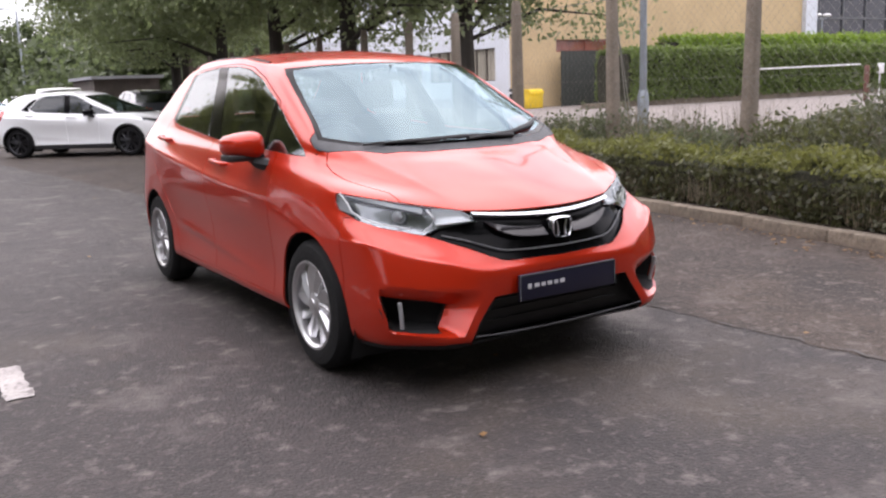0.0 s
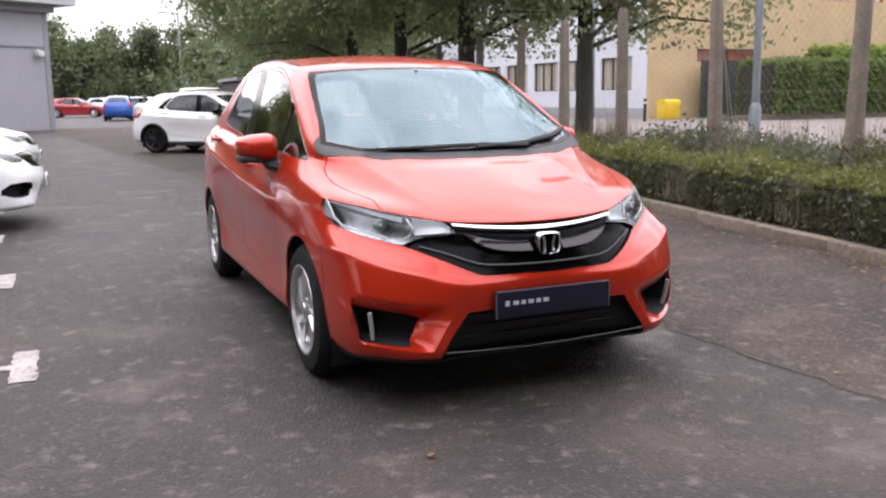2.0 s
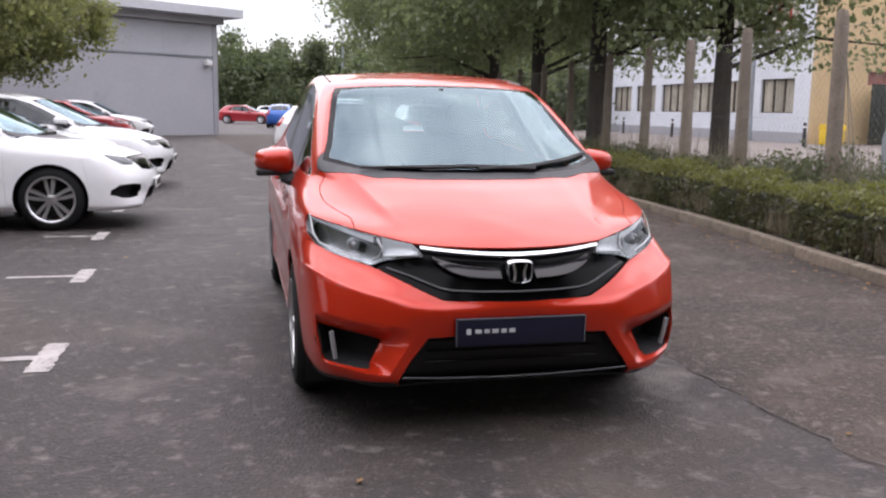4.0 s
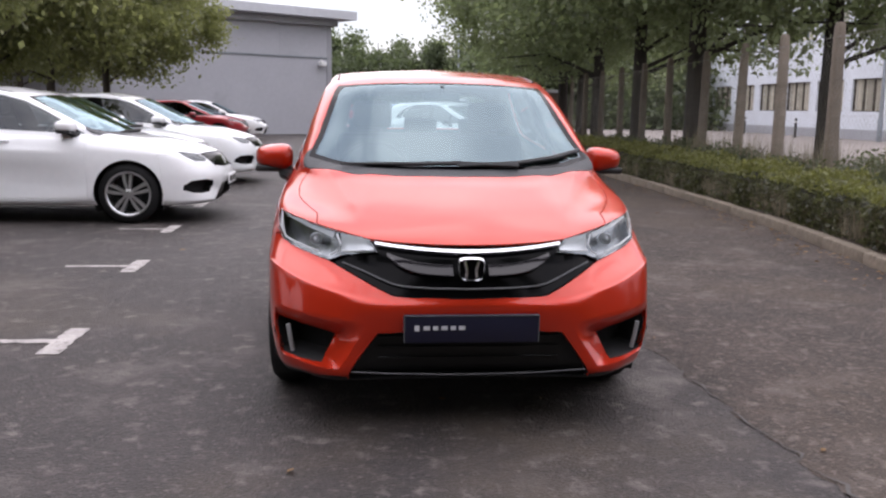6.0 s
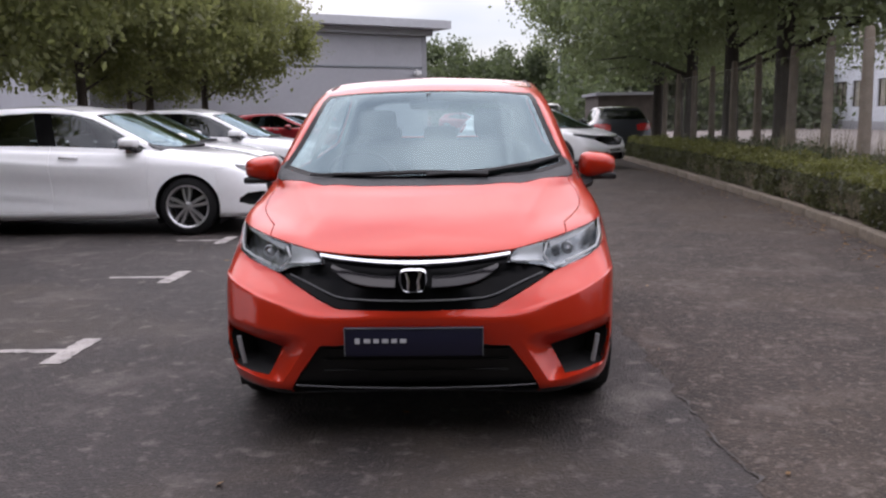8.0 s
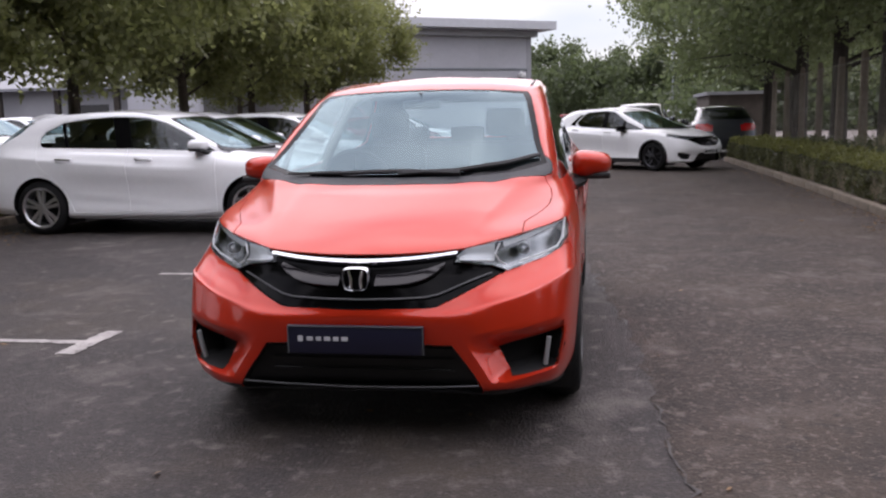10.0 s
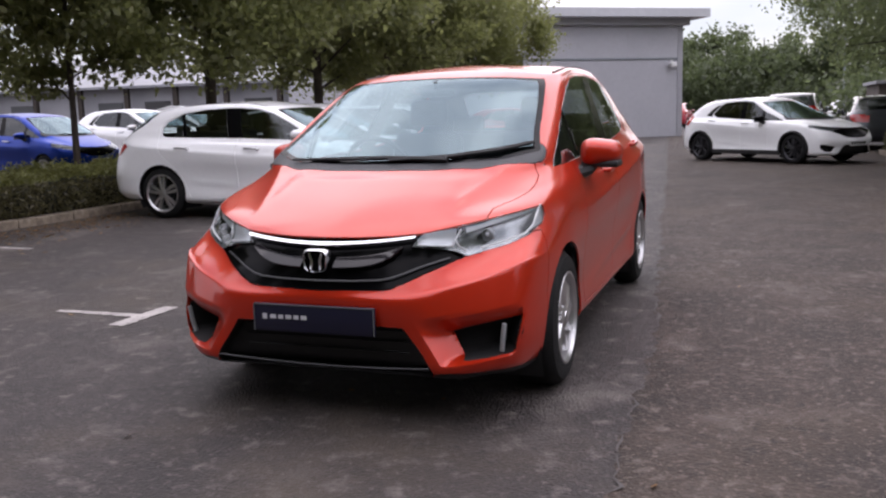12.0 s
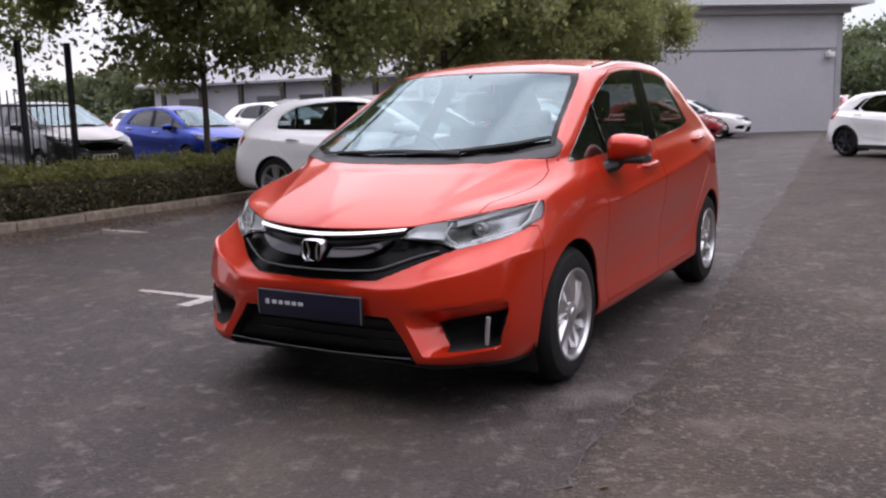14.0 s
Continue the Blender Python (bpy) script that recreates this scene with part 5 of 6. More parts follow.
# fallen leaves along the kerbs
rng = np.random.default_rng(5)
n = 520
yy = rng.uniform(-4, 16, n)
xx = np.array([kerb_x(v) for v in yy]) - np.abs(rng.normal(0, .22, n)) - .02
p = np.column_stack([xx, yy, np.full(n, .014)])
n2 = 1500
q = np.column_stack([-6.6 + np.abs(rng.normal(0, .5, n2)), rng.uniform(-2, 6, n2), np.full(n2, .012)])
q2 = np.column_stack([rng.uniform(-6, 4, 60), rng.uniform(-4, 12, 60), np.full(60, .012)])
me = leaf_cloud("fallen_leaves", np.concatenate([p, q, q2]), .035, DEAD, rng=rng)
co = np.zeros(len(me.vertices) * 3, np.float32)
me.vertices.foreach_get("co", co)
co = co.reshape(-1, 3)
co[:, 2] = .010 + (co[:, 2] - .012) * .25
co[:, 2] = np.maximum(co[:, 2], .0065)
me.vertices.foreach_set("co", co.ravel())
tagged(new("fallen_leaves", me), "scattered dry brown leaves on the asphalt", "leaves", kind="stuff")

# ---- wire fence with concrete posts ----
POSTS = ((3.95, -6.5), (4.3, -4.2), (4.65, -2.05), (4.88, .15), (5.1, 2.35), (5.33, 4.55), (5.53, 6.75), (5.73, 8.65), (5.9, 10.5), (6.05, 12.5), (6.18, 14.8), (6.3, 17.0), (6.4, 19.2), (6.48, 21.4), (6.55, 23.6), (6.6, 25.8))
fence = tagged(new("fence"), "chain-link fence on weathered concrete posts", "fence")
bm = bmesh.new()
pr = [(.078, -.05), (.074, 1.0), (.062, 2.2), (.055, 2.34), (.042, 2.38)]
rows = [[bm.verts.new((sx * w, sy * w * .9, z)) for sx, sy in ((-1, -.7), (-.7, -1), (.7, -1), (1, -.7), (1, .7), (.7, 1), (-.7, 1), (-1, .7))] for w, z in pr]
for a, b in zip(rows, rows[1:]):
    for k in range(8):
        bm.faces.new((a[k], a[(k + 1) % 8], b[(k + 1) % 8], b[k]))
bm.faces.new(rows[-1])
bmesh.ops.recalc_face_normals(bm, faces=bm.faces)
post_mesh = mesh_of("post", bm, CONCRETE, 50)
for i, (x, y) in enumerate(POSTS):
    ob = new("post", post_mesh)
    ob.parent = fence
    ob.matrix_basis = pose(x, y, .03, rnd.uniform(-.8, .8), rnd.uniform(-.8, .8), rnd.uniform(-12, 12))
verts, faces = [], []


def strand(a, b, w):
    """A thin square wire."""
    a, b = Vector(a), Vector(b)
    d = (b - a).normalized()
    s = d.cross(Vector((0, 0, 1)) if abs(d.z) < .99 else Vector((1, 0, 0))).normalized() * w
    u = d.cross(s).normalized() * w
    k = len(verts)
    for p in (a, b):
        verts.extend([p + s, p + u, p - s, p - u])
    for i in range(4):
        faces.append((k + i, k + (i + 1) % 4, k + 4 + (i + 1) % 4, k + 4 + i))


for (x0, y0), (x1, y1) in zip(POSTS, POSTS[1:]):
    ln = math.hypot(x1 - x0, y1 - y0)
    at = lambda s, z: (x0 + (x1 - x0) * s / ln - .06, y0 + (y1 - y0) * s / ln, z)
    H, g = 2.1, .1
    s = -H
    while s < ln:
        for sgn in (1, -1):
            a, b = max(s, 0), min(s + H, ln)
            if b > a:
                za, zb = (a - s, b - s) if sgn > 0 else (H - (a - s), H - (b - s))
                strand(at(a, .15 + za), at(b, .15 + zb), .001)
        s += g
    for z, thick in ((.3, .002), (1.25, .001), (2.22, .003)):
        strand(at(0, z), at(ln, z), thick)
mesh = new("wire_mesh", raw_mesh("wire_mesh", np.array([tuple(v) for v in verts]), np.array(faces), WIRE))
mesh.parent = fence
mesh["kind"] = "stuff"


# thin stay wires down from one post
for dx in (.2, .3):
    bm = bmesh.new()
    tube(bm, ((5.38, 4.54, 1.9), (5.36 + dx, 4.45, .1)), .006, 5)
    part("stay_wire", bm, WIRE, fence)


# ---- poles and street furniture ----
def twin_lamp(x, y, h):
    root = empty("street_lamp", pose(x, y, 0), "grey street lamp with two round white heads", "street lamp")
    bm = bmesh.new()
    tube(bm, ((0, 0, -.02), (0, 0, h)), (.07, .05), 10)
    tube(bm, ((-.52, 0, h - .05), (.52, 0, h - .05)), .035, 8)
    part("pole", bm, STEEL, root)
    for k in (-.52, .52):
        bm = bmesh.new()
        lathe(bm, ((.02, -.12), (.2, -.1), (.3, 0), (.2, .1), (.02, .12)), 20, Matrix.Translation((k, 0, h + .18)) @ Matrix.Rotation(radians(90), 4, "Y"))
        part("lamp_head", bm, WHITE, root)


def lamp_post(x, y, h, r, base, label):
    root = empty("lamp_post", pose(x, y, 0), label, "lamp post")
    bm = bmesh.new()
    tube(bm, ((0, 0, 0), (0, 0, 1.02), (0, 0, 1.1)), (base, base, r * 1.1), 16)
    part("base", bm, STEEL, root)
    bm = bmesh.new()
    tube(bm, ((0, 0, 1.08), (0, 0, h * .6), (0, 0, h)), (r, r * .9, r * .7), 14)
    part("pole", bm, STEEL, root)
    bm = bmesh.new()
    tube(bm, ((0, 0, h - .05), (-.15, 0, h + .1), (-.9, 0, h + .15)), (.03, .03, .03), 8)
    box(bm, -1.1, 0, h + .13, .6, .22, .1, .03)
    part("lantern", bm, STEEL, root)


twin_lamp(54.7, 36.0, 4.95)
lamp_post(6.9, 5.62, 6.5, .052, .08, "grey galvanised steel lamp post in the bed")
lamp_post(23.4, 35.3, 7.5, .09, .12, "slim grey lamp post before the white building")
lamp_post(7.0, 66, 7.4, .08, .12, "far grey lamp post before the woods")


def bollard(x, y):
    root = empty("bollard", pose(x, y, 0), "black bollard on the pale road edge", "bollard", "bollards")
    bm = bmesh.new()
    tube(bm, ((0, 0, -.02), (0, 0, .9), (0, 0, .96), (0, 0, 1.0)), (.07, .07, .075, .05), 12)
    part("shaft", bm, RAIL, root)
    bm = bmesh.new()
    tube(bm, ((0, 0, .78), (0, 0, .86)), (.073, .073), 12)
    part("band", bm, WHITE, root)


for x, y in ((21.7, 28.5), (22.2, 41), (22.5, 48)):
    bollard(x, y)
# grit bin
root = empty("grit_bin", pose(24.4, 30.4, 0, 0, 0, 8), "bright yellow plastic grit bin by the wall", "grit bin")
bm = bmesh.new()
box(bm, 0, 0, .36, .9, .62, .7, .06)
part("tub", bm, YELLOW, root)
bm = bmesh.new()
plate(bm, ((-.34, .68), (.34, .68), (.3, .84), (.18, .92), (-.28, .92)), .94, pose(-.47, 0, 0, 0, 0, -90))
part("lid", bm, YELLOW, root)


# ---- buildings ----
def block(bm, x0, x1, y0, y1, z0, z1, bevel=0):
    box(bm, (x0 + x1) / 2, (y0 + y1) / 2, (z0 + z1) / 2, x1 - x0, y1 - y0, z1 - z0, bevel)


def window_parts(parent, x, y, z, w, h, face, frame_mat, panes=3, blind=BLIND):
    """A window set in a wall: face 'w' looks towards -x, 's' towards -y."""
    m = pose(x, y, z, 0, 0, -90 if face == "w" else 0)
    root = new("window")
    root.parent = parent
    bm = bmesh.new()
    t = .045
    for cx, cz, sx, sz in ((0, h / 2 - t / 2, w, t), (0, -h / 2 + t / 2, w, t), *[(-w / 2 + t / 2 + k * (w - t) / panes, 0, t, h) for k in range(panes + 1)]):
        box(bm, cx, -.0, cz, sx, .12, sz, .012)
    bmesh.ops.transform(bm, matrix=m, verts=bm.verts)
    part("frame", bm, frame_mat, root)
    for k in range(panes):
        bm = bmesh.new()
        box(bm, -w / 2 + (k + .5) * w / panes, .02, 0, w / panes - t, .012, h - t)
        bmesh.ops.transform(bm, matrix=m, verts=bm.verts)
        part("pane", bm, PANE, root).visible_shadow = False
    bm = bmesh.new()
    for k in range(panes * 4):
        box(bm, -w / 2 + (k + .5) * w / (panes * 4), .05 + .01 * (k % 2), 0, w / (panes * 4) - .02, .01, h - .02)
    bmesh.ops.transform(bm, matrix=m, verts=bm.verts)
    part("blind", bm, blind, root)
    bm = bmesh.new()
    box(bm, 0, .13, 0, w, .02, h)
    bmesh.ops.transform(bm, matrix=m, verts=bm.verts)
    part("back", bm, LINER, root)


def wall_with_holes(name, mat, parent, a0, a1, z1, holes, place, thick=.3):
    """A wall from a0 to a1 with rectangular openings (middle, z middle, w, h), cut as strips; place turns (along, deep, z) into the world."""
    bm = bmesh.new()
    xs = sorted({a0, a1, *[c - w / 2 for c, _, w, _ in holes], *[c + w / 2 for c, _, w, _ in holes]})
    zs = sorted({0, z1, *[c - h / 2 for _, c, _, h in holes], *[c + h / 2 for _, c, _, h in holes]})
    for p, q in zip(xs, xs[1:]):
        for r, s in zip(zs, zs[1:]):
            u, v = (p + q) / 2, (r + s) / 2
            if any(abs(u - c) < w / 2 and abs(v - d) < h / 2 for c, d, w, h in holes):
                continue
            block(bm, p, q, 0, thick, r, s)
    bmesh.ops.remove_doubles(bm, verts=bm.verts, dist=1e-4)
    for v in bm.verts:
        v.co = Vector(place(*v.co))
    bmesh.ops.recalc_face_normals(bm, faces=bm.faces)
    return part(name, bm, mat, parent)


# white office wing, running away along the road, and the tan wing that joins it
office = tagged(new("office_building"), "white-walled two-storey office with rows of blinded windows", "building")
cols = [34.6 + i * 3.55 for i in range(9)]
holes = [(c, 2.2, 2.75, 1.62) for c in cols] + [(c, 6.0, 2.75, 1.5) for c in cols]
wall_with_holes("wall", RENDERED, office, 32.0, 66.0, 8.6, holes, lambda a, d, z: (24.3 + d, a, z))
for c in cols:
    window_parts(office, 24.45, c, 2.2, 2.75, 1.62, "w", BARK)
    window_parts(office, 24.45, c, 6.0, 2.75, 1.5, "w", RED_FRAME if c < 36 else STEEL)
bm = bmesh.new()
block(bm, 24.6, 40, 32.3, 66, 8.3, 8.6)
block(bm, 24.1, 24.62, 32, 66, 8.6, 8.75)
part("roof", bm, ROOFING, office)
bm = bmesh.new()
block(bm, 24.26, 24.3, 32, 66, 0, .5)
part("plinth", bm, CLAD_LIGHT, office)
tan = tagged(new("office_building"), "tan brick office wing with red-framed windows", "building")
holes = [(30.7, 6.55, 4.4, 1.5), (37, 6.55, 4.4, 1.5), (43, 6.55, 4.4, 1.5), (29.0, 3.0, 4.0, .62)]
wall_with_holes("wall", BRICK_TAN, tan, 24.3, 46.5, 8.6, holes, lambda a, d, z: (a, 31.7 + d, z))
for x in (30.7, 37, 43):
    window_parts(tan, x, 31.85, 6.55, 4.4, 1.5, "s", RED_FRAME)
window_parts(tan, 29.0, 31.85, 3.0, 4.0, .62, "s", DULL_RED, 2, DULL_RED)
bm = bmesh.new()
block(bm, 24.3, 46.5, 32.0, 45, 8.3, 8.6)
block(bm, 24.1, 46.7, 31.55, 32.05, 8.6, 8.75)
part("roof", bm, ROOFING, tan)
bm = bmesh.new()
block(bm, 46.5, 47.6, 31.4, 32.4, 0, 8.9)
part("pier", bm, RENDERED, tan)
gate = tagged(new("bin_store"), "dark green boarded bin store before the tan wall", "bin store")
for k in range(14):
    bm = bmesh.new()
    block(bm, 26.7 + k * .27, 26.95 + k * .27, 30.95, 31.0, 0.02, 2.72)
    part("board", bm, BIN_GREEN, gate)
bm = bmesh.new()
for z in (.3, 2.3):
    bm = bmesh.new()
    block(bm, 26.7, 30.45, 31.0, 31.06, z, z + .12)
    part("rail", bm, BIN_GREEN, gate)
glassy = tagged(new("office_tower"), "dark glazed office block far behind the hedge", "building")
bm = bmesh.new()
block(bm, 48, 84, 40, 52, 0, 11)
part("wall", bm, DARK_PANE, glassy)
for k in range(13):
    bm = bmesh.new()
    block(bm, 48 + k * 3 - .08, 48 + k * 3 + .08, 39.9, 40, 0, 11)
    part("mullion", bm, TRIM, glassy)
for k in range(4):
    bm = bmesh.new()
    block(bm, 48, 84, 39.88, 40, 2.4 + k * 2.8, 2.6 + k * 2.8)
    part("transom", bm, TRIM, glassy)

# raised hedge across the road, on a low wall
verge = tagged(new("low_wall"), "pale low wall under the tall hedge", "wall", kind="structure")
bm = bmesh.new()
a = [(23.9, 26.2), (34, 25.6), (58, 24.4)]
zt = (.22, .36, .62)
rows = [[bm.verts.new(v) for v in ((x, y - .12, -.05), (x, y - .12, z), (x, y + .12, z), (x, y + .12, -.05))] for (x, y), z in zip(a, zt)]
for p, q in zip(rows, rows[1:]):
    for k in range(3):
        bm.faces.new((p[k], p[k + 1], q[k + 1], q[k]))
bm.faces.new(rows[0])
bmesh.ops.recalc_face_normals(bm, faces=bm.faces)
part("coping", bm, KERB, verge)
hedge("hedge", [(26.4 + i * 1.5, 27.0 - i * .075) for i in range(22)], 2.4, 2.15, .25, LEAF_MID, .085, 420, "tall mid-green clipped hedge on a low wall", .1)
hedge("hedge", [(31.6 + i * 1.5, 28.6 - i * .05) for i in range(18)], 1.6, 2.75, .25, LEAF_BRIGHT, .09, 380, "higher bright green hedge behind the clipped one", .14)
# road barrier
root = empty("road_barrier", pose(27.5, 19.2, 0, 0, 0, -18), "white road barrier arm on a red cabinet", "barrier")
bm = bmesh.new()
box(bm, -.85, 0, .70, .3, .3, 1.40, .03)
part("cabinet", bm, RED_FRAME, root)
bm = bmesh.new()
box(bm, 4.35, 0, .72, .16, .16, 1.44, .03)
part("rest_post", bm, RUST, root)
for k in range(10):
    bm = bmesh.new()
    box(bm, -.8 + k * .51, 0, 1.435 + .006 * k, .5, .05, .058, .01)
    part("arm", bm, WHITE, root)
bm = bmesh.new()
box(bm, 4.75, -.3, 1.3, .3, .06, .4, .02)
tube(bm, ((4.75, -.26, -.02), (4.75, -.26, 1.2)), .025, 8)
part("sign", bm, WHITE, root)

# grey metal-clad workshop: its front runs off to the left and towards the camera
shop = empty("workshop", pose(-2.1, 38.5, 0, 0, 0, 35), "grey metal-clad workshop with a thick overhanging eave", "building")
bm = bmesh.new()
block(bm, -15, 0, 0, .3, 0, 3.5)
part("wall", bm, CLAD, shop)
for k in range(6):
    bm = bmesh.new()
    block(bm, -(k + 1) * 2.5 + .003, -k * 2.5 - .003, -.03, .28, 3.53, 4.95)
    part("panel", bm, CLAD, shop)
bm = bmesh.new()
block(bm, -15, .02, -.05, 0, 3.47, 3.54)
part("trim_strip", bm, STEEL, shop)
bm = bmesh.new()
block(bm, 0, .25, -.04, 26, 0, 4.95)
part("side_wall", bm, CLAD_LIGHT, shop)
bm = bmesh.new()
block(bm, -15, -14.8, .3, 26, 0, 4.95)
part("side_wall", bm, CLAD, shop)
bm = bmesh.new()
block(bm, -15.3, .45, -.3, 26, 4.95, 5.25)
part("soffit", bm, CLAD, shop)
bm = bmesh.new()
plate(bm, ((-.9, 5.25), (-.9, 5.62), (4, 6.05), (14, 6.3), (26, 5.8), (26, 5.25)), 17, pose(-15.9, 0, 0, 0, 0, 90) @ Matrix.Diagonal((1, -1, 1, 1)))
part("roof", bm, ROOF_EDGE, shop)
bm = bmesh.new()
box(bm, -.35, -.2, 3.22, .3, .3, .22, .04)
tube(bm, ((-.35, -.05, 3.4), (-.35, -.2, 3.35)), .04, 8)
part("wall_lamp", bm, WHITE, shop)
bm = bmesh.new()
tube(bm, ((-7.3, 3, 5.6), (-7.3, 3, 9)), .03, 6)
part("aerial", bm, STEEL, shop)

# long low building beyond the second car park
low = tagged(new("long_building"), "long low pale building with a grey sloping roof", "building")
bm = bmesh.new()
block(bm, -62, -22, 56, 66, 0, 4.0)
part("wall", bm, CLAD_LIGHT, low)
bm = bmesh.new()
plate(bm, ((54.6, 3.95), (54.6, 4.15), (63, 7.2), (67, 7.2), (67, 3.95)), 42, pose(-63, 0, 0, 0, 0, 90) @ Matrix.Diagonal((1, -1, 1, 1)))
part("roof", bm, ROOFING, low)
for k in range(8):
    bm = bmesh.new()
    block(bm, -60 + k * 4.6, -59.6 + k * 4.6, 54.9, 55.2, 0, 4)
    part("post", bm, BARK_DARK, low)
    if k % 3 != 1:
        bm = bmesh.new()
        block(bm, -58.8 + k * 4.6, -56.4 + k * 4.6, 55.9, 56.0, .1, 2.9)
        part("opening", bm, DARK_PANE if k % 2 else TRIM, low)
# low garage behind the cars
root = tagged(new("garage"), "low dark garage with a pale roof edge", "garage")
bm = bmesh.new()
block(bm, 6.4, 9.4, 40, 45, 0, 2.1)
part("wall", bm, GARAGE, root)
bm = bmesh.new()
block(bm, 6.25, 9.55, 39.7, 45.3, 2.1, 2.24)
part("roof", bm, CLAD_LIGHT, root)

# ---- trees ----
t = tree(pose(6.3, 13.6, 0), 9.0, 2.55, 4.4, .19, LEAF, BARK_DARK, 56000, .082, 21, "broad dark green tree overhanging the wire fence", 190)
for k, (x, y, a) in enumerate(((8.6, 12.6, 75), (6.7, 18.6, 60), (6.9, 23.5, 200), (7.0, 28.8, 310), (9.0, 34.2, 95))):
    copy_thing(t, pose(x, y, 0, 0, 0, a))
t = tree(pose(-8.5, 7.4, 0), 6.4, 2.0, 2.3, .052, LEAF_LIGHT, BARK, 60000, .07, 33, "slender young tree with light green leaves in the hedge bed", 95, "young trees")
t = tree(pose(-8.0, 10.4, 0), 7.0, 2.1, 2.9, .11, LEAF_LIGHT, BARK, 80000, .074, 35, "green tree standing in the bed behind the parked cars", 170, "trees in the bed")
for x, y, a in ((-8.0, 14.7, 120), (-8.2, 19.2, 240), (-8.0, 23.4, 10), (-12.5, 29, 80), (-9.7, 2.6, 170), (-14.0, 5.2, 300), (-10.4, .6, 60)):
    copy_thing(t, pose(x, y, 0, 0, 0, a))

tree(pose(53.6, 38.0, 0), 5.4, 1.2, 1.7, .08, LEAF_BRIGHT, BARK, 5000, .13, 51, "small bright green tree before the glazed block", 40)

# woods behind it all
rng = np.random.default_rng(9)


def woods(name, x0, x1, y0, h, n, size, seed, label):
    rng = np.random.default_rng(seed)
    c = []
    x = x0
    while x < x1:
        hh = h * rng.uniform(.72, 1.12)
        for k in range(9):
            t = rng.random()
            c.append((x + rng.normal(0, 2.2), y0 + rng.normal(0, 2.5) - 2.5 * (1 - t), hh * (.12 + .86 * t), 2.6 * (1.15 - .75 * t)))
        x += 2.6
    c = np.array(c)
    k = rng.integers(0, len(c), n)
    p = c[k, :3] + rng.normal(size=(n, 3)) * c[k, 3:4] * np.array((.55, .55, .5))
    p[:, 2] = np.abs(p[:, 2])
    root = tagged(new(name), label, "woods", kind="stuff")
    lv = new("leaves", leaf_cloud("leaves", p, size, LEAF_FAR, up=.2, rng=rng))
    lv.parent = root
    bm = bmesh.new()
    x = x0
    while x < x1:
        tube(bm, ((x, y0, -.1), (x + rng.normal(0, .3), y0, h * .5), (x + rng.normal(0, .6), y0, h * .9)), (.25, .18, .04), 6)
        x += 3.4
    part("trunks", bm, BARK_DARK, root)
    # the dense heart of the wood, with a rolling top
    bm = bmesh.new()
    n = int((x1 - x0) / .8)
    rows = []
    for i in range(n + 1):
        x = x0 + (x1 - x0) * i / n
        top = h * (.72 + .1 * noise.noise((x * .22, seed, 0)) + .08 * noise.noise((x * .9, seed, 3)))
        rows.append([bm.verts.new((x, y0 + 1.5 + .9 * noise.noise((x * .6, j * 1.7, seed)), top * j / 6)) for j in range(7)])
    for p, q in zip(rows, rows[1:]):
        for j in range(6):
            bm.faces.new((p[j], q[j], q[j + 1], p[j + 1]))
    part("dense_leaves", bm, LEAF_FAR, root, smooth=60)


woods("woods", -60, 75, 112, 10.5, 150000, .3, 1, "dense green belt of trees behind the car park")
woods("woods", 9.5, 26, 62, 5.4, 45000, .27, 2, "nearer green trees beside the far parking")
woods("woods", -150, -70, 110, 11, 30000, .5, 3, "far green trees behind the long building")

# what stands behind the camera
woods("woods", -40, 40, -15, 11.5, 60000, .4, 4, "dense green trees closing the car park")

# black railings at the end of the hedge
root = tagged(new("railing"), "black steel railing with tall square posts", "railing")
for y in (5.75, 4.9, 2.2, -.5):
    bm = bmesh.new()
    box(bm, -9.7, y, 1.2, .08, .08, 2.4, .01)
    part("post", bm, RAIL, root)
for z in (.35, 1.45):
    bm = bmesh.new()
    box(bm, -9.7, 2.62, z, .035, 6.2, .035)
    part("rail", bm, RAIL, root)
for k in range(52):
    bm = bmesh.new() if k == 0 else None
    if k == 0:
        box(bm, 0, 0, .85, .016, .016, 1.55)
        pale = mesh_of("pale", bm, RAIL)
    ob = new("pale", pale)
    ob.parent = root
    ob.matrix_basis = pose(-9.7, -.42 + k * .118, .05)


# ---- the cars ----
car("hatchback", pose(0, 0, 0), "orange-red five-door hatchback parked alone on the asphalt", "car", PAINT, hero=True, fine=(10, 9), radius=.305, skin_rings=HERO_RINGS, face=HERO_FACE, doors={**SIDE, **HERO_SIDE}, side_glass=GLASS_DOOR, pocket=POCKET)

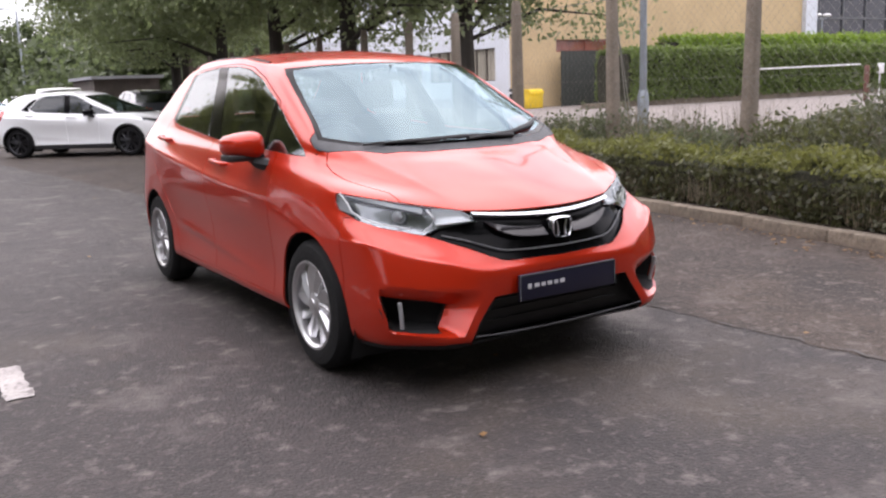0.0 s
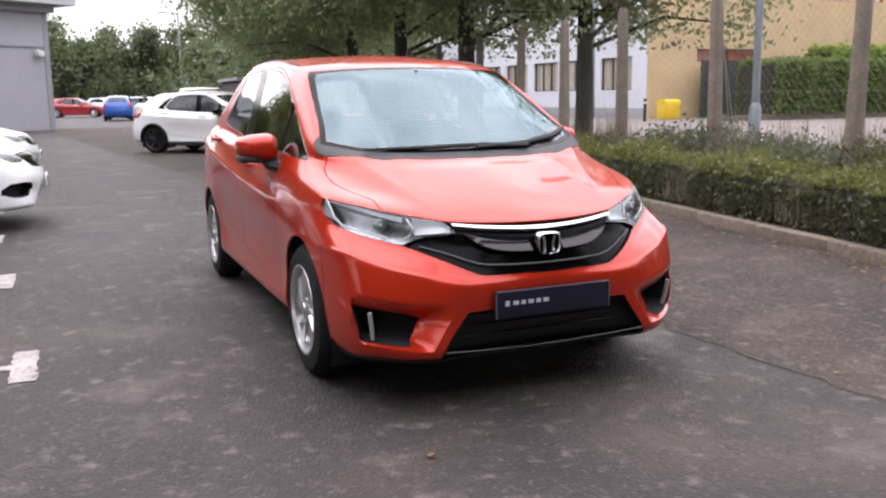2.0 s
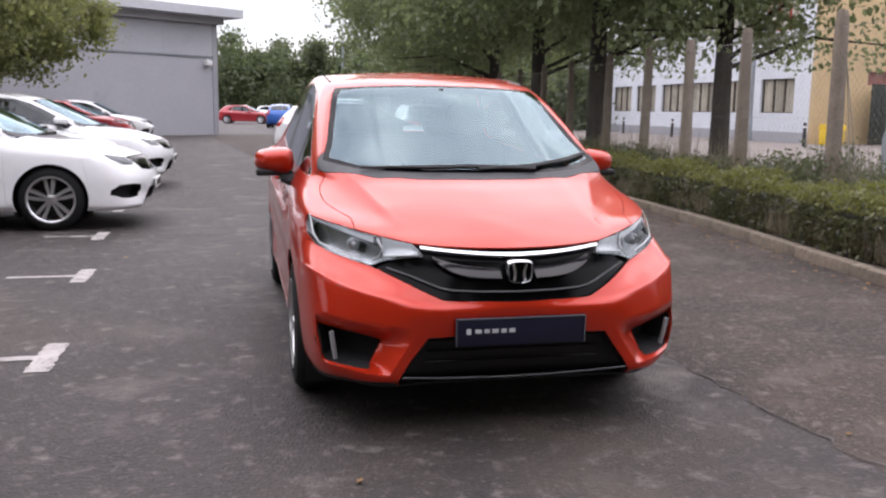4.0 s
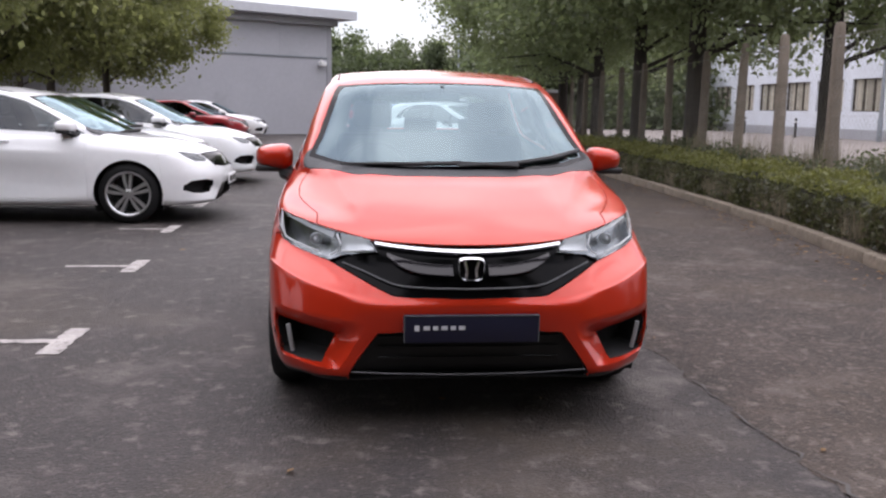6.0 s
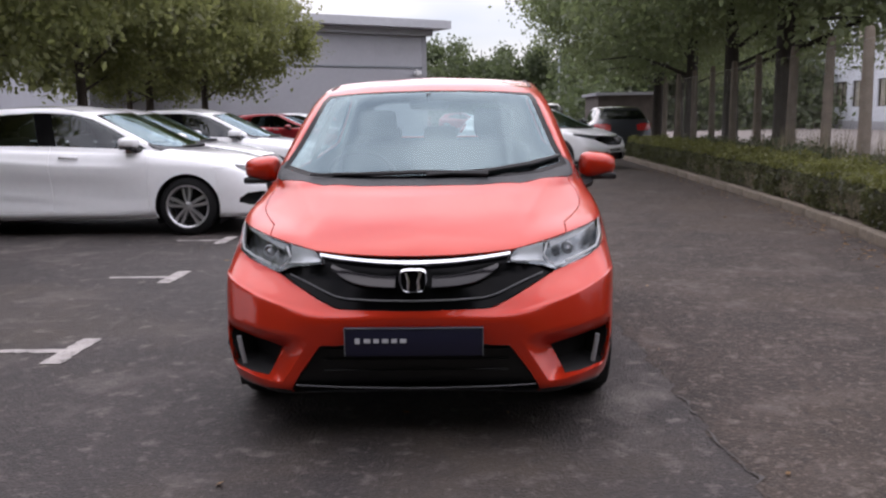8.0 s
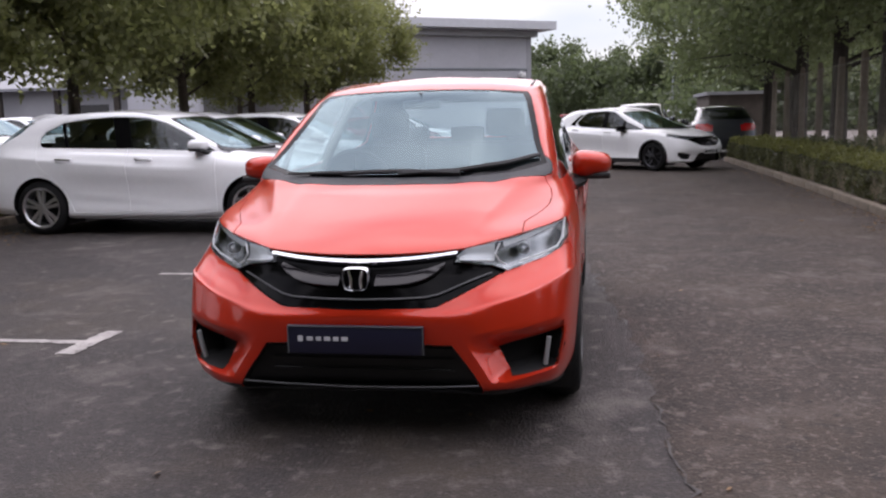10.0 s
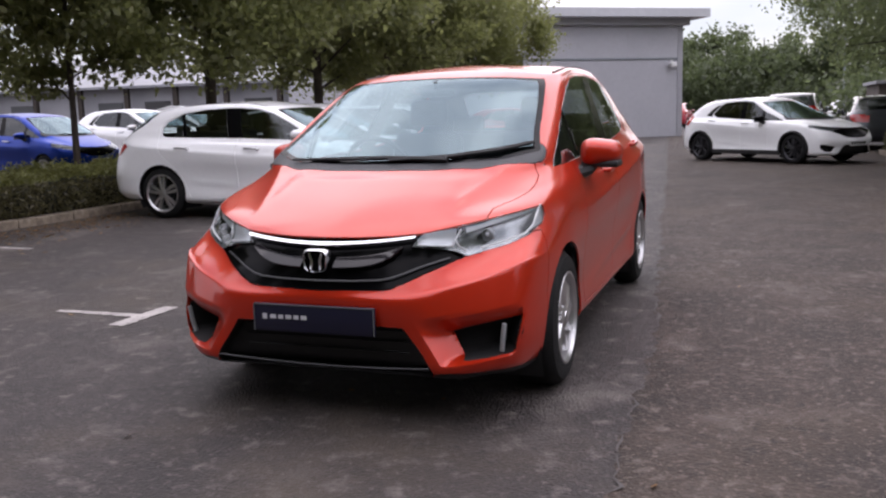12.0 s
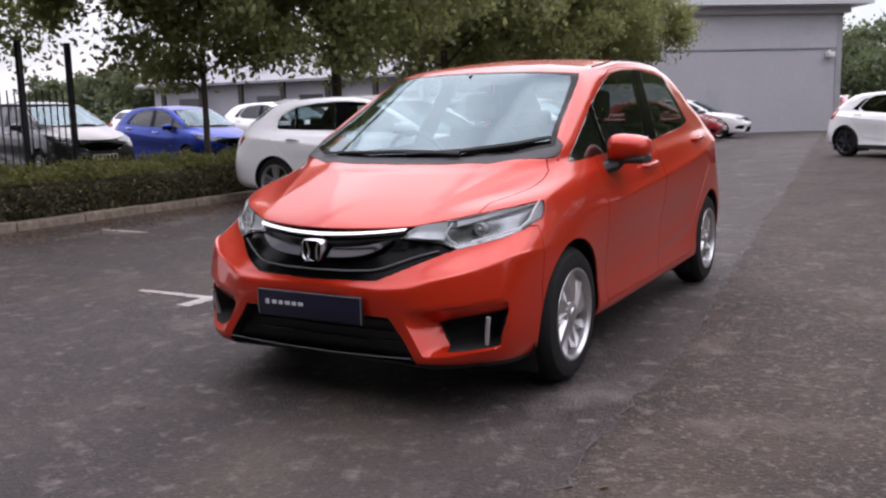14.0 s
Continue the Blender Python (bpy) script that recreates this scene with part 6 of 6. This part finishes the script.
# how the skin is stretched into the other shapes
LONG = dict(
    ys=((-.82, -.97), (-.3, -.31), (0, .24), (.13, .37), (.84, 1.12), (1.36, 1.5), (2.3, 2.42), (2.82, 3.08), (3.165, 3.54)),
    zs=((0, 0), (.2, .2), (.58, .59), (.74, .745), (.93, .905), (1.0, .955), (1.508, 1.46)),
    wide=1.057, wheelbase=2.638, radius=.325, rim=.236, lamp_back=.2, plain_front=True,
    tailgate=((-.05, 1.12), (.50, 1.12), (.665, 1.135), (.63, 1.27), (.575, 1.375), (-.05, 1.40)),
    flank={
        "front_door_glass": ((.45, .958), (1.46, 1.004), (1.56, 1.37), (1.30, 1.352), (1.08, 1.295), (.85, 1.185)),
        "rear_door_glass": ((1.66, 1.008), (2.27, 1.022), (2.37, 1.32), (2.05, 1.36), (1.76, 1.372)),
        "tail_glass": ((2.31, 1.023), (2.60, 1.035), (2.65, 1.06), (2.66, 1.15), (2.61, 1.215), (2.41, 1.31)),
        "division": ((2.27, 1.022), (2.31, 1.023), (2.41, 1.31), (2.37, 1.32)),
        "pillar": ((1.46, 1.004), (1.66, 1.008), (1.76, 1.372), (1.56, 1.37)),
        "tail_lamp": ((3.16, .92), (3.22, .955), (3.7, .965), (3.7, .75), (3.42, .75), (3.25, .84)),
        "front_door": ((.42, .27), (1.50, .27), (1.52, .98), (1.62, 1.388), (1.30, 1.372), (1.07, 1.315), (.80, 1.185), (.43, .975)),
        "rear_door": ((1.50, .27), (2.20, .27), (2.30, .5), (2.42, .66), (2.60, .80), (2.69, 1.0), (2.70, 1.17), (2.63, 1.24), (2.40, 1.332), (1.62, 1.388), (1.52, .98)),
    },
    face={"headlamp": ((.52, .742), (.50, .69), (.56, .66), (.70, .664), (.80, .70), (.80, .765), (.74, .79), (.62, .768)), "grille": ((-.05, .75), (.3, .755), (.50, .742), (.50, .67), (.46, .61), (.3, .59), (-.05, .585)), "fog": ((.52, .39), (.55, .33), (.66, .32), (.74, .33), (.79, .36), (.79, .41), (.76, .455), (.66, .465), (.56, .45))},
)
SPORT = dict(ys=((-.82, -.92), (0, 0), (.13, .28), (.75, 1.05), (1.36, 1.42), (2.3, 2.36), (2.53, 2.605), (3.165, 3.36)), zs=((0, 0), (.2, .19), (.58, .57), (.74, .75), (.93, .895), (1.0, .935), (1.508, 1.44)), wide=1.045, wheelbase=2.605, radius=.325, rim=.235, lamp_back=.06)
TALL = dict(ys=((-.82, -.90), (0, 0), (.13, .22), (.75, .95), (1.36, 1.42), (2.53, 2.61), (3.165, 3.40)), zs=((0, 0), (.2, .24), (.74, .83), (1.0, 1.1), (1.508, 1.62)), wide=1.05, wheelbase=2.61, radius=.335, rim=.225)
SMALL = dict(fine=(4, 3))
ROW = "cars parked in the row"
# facing +x: a car's own nose looks to -y, so it is turned a quarter
car("hatchback", pose(-2.92, 6.46, 0, 0, 0, 90), "white five-door hatchback with split-spoke alloys parked in a bay", "car", PAINT_WHITE, fine=(6, 5), spoke="split", wheels=ALLOY, group=ROW, side_glass=GLASS_SIDE, **LONG)
white = car("hatchback", pose(-3.5, 9.0, 0, 0, 0, 90), "white hatchback parked in the row of bays", "car", PAINT_WHITE, group=ROW, side_glass=GLASS_DARK, spoke="split", **SMALL, **LONG)
copy_thing(white, pose(-3.05, 11.4, 0, 0, 0, 89))
copy_thing(white, pose(-5.0, 30.4, 0, 0, 0, 91))
red = car("hatchback", pose(-5.3, 27.7, 0, 0, 0, 90), "dark red hatchback parked in the row of bays", "car", PAINT_RED, group=ROW, side_glass=GLASS_DARK, **SMALL, **SPORT)
head = math.degrees(math.atan2(16.46 - 18.15, 2.285 - .305))
sport = car("hatchback", Matrix.Translation((2.285, 16.46, 0)) @ pose(0, 0, 0, 0, 0, head + 90) @ Matrix.Translation((.80, 0, 0)), "white sporty hatchback with dark wheels standing across the lane", "car", PAINT_WHITE, fine=(6, 5), wheels=ALLOY_DARK, side_glass=GLASS_DARK, handles=PAINT_WHITE, mirrors=GLOSS, cladding=True, **SPORT)
car("hatchback", pose(4.65, 25.6, 0, 0, 0, 180), "black hatchback parked behind the white one", "car", PAINT_GREY, side_glass=GLASS_DARK, **SMALL, **LONG)
car("estate", pose(2.75, 27.6, 0, 0, 0, 172), "dark grey estate car parked near the trees", "car", PAINT_GREY, side_glass=GLASS_DARK, **SMALL, **TALL)
BACK = "cars in the second car park"
blue = car("hatchback", pose(-12.6, 11.9, 0, 0, 0, 82), "bright blue hatchback parked beyond the hedge", "car", PAINT_BLUE, group=BACK, side_glass=GLASS_DARK, fine=(5, 4))
car("crossover", pose(-12.9, 8.4, 0, 0, 0, 80), "grey crossover parked beyond the hedge", "car", PAINT_GREY, group=BACK, side_glass=GLASS_DARK, **SMALL, **TALL)
back = car("hatchback", pose(-13.6, 17.0, 0, 0, 0, 84), "white hatchback parked beyond the hedge", "car", PAINT_WHITE, group=BACK, side_glass=GLASS_DARK, **SMALL, **TALL)
copy_thing(back, pose(-14.4, 20.4, 0, 0, 0, 84))
copy_thing(back, pose(-16.5, 5.8, 0, 0, 0, 80))
copy_thing(back, pose(-27, 24, 0, 0, 0, 200))
copy_thing(back, pose(-31, 20, 0, 0, 0, 190))
FAR = "cars by the far trees"
copy_thing(red, pose(.9, 68, 0, 0, 0, 80))["group"] = FAR
copy_thing(white, pose(3.4, 86, 0, 0, 0, 40))["group"] = FAR
car("hatchback", pose(1.95, 56, 0, 0, 0, 172), "bright blue hatchback seen from behind by the far trees", "car", PAINT_SKY, group=FAR, side_glass=GLASS_DARK, **SMALL)
copy_thing(white, pose(5.4, 62, 0, 0, 0, 70))["group"] = FAR
copy_thing(back, pose(9.0, 76, 0, 0, 0, 30))["group"] = FAR
van = car("van", pose(-3.4, 56, 0, 0, 0, 175), "red and white van standing beyond the workshop corner", "van", PAINT_RED, group=FAR, side_glass=GLASS_DARK, **SMALL, **TALL)
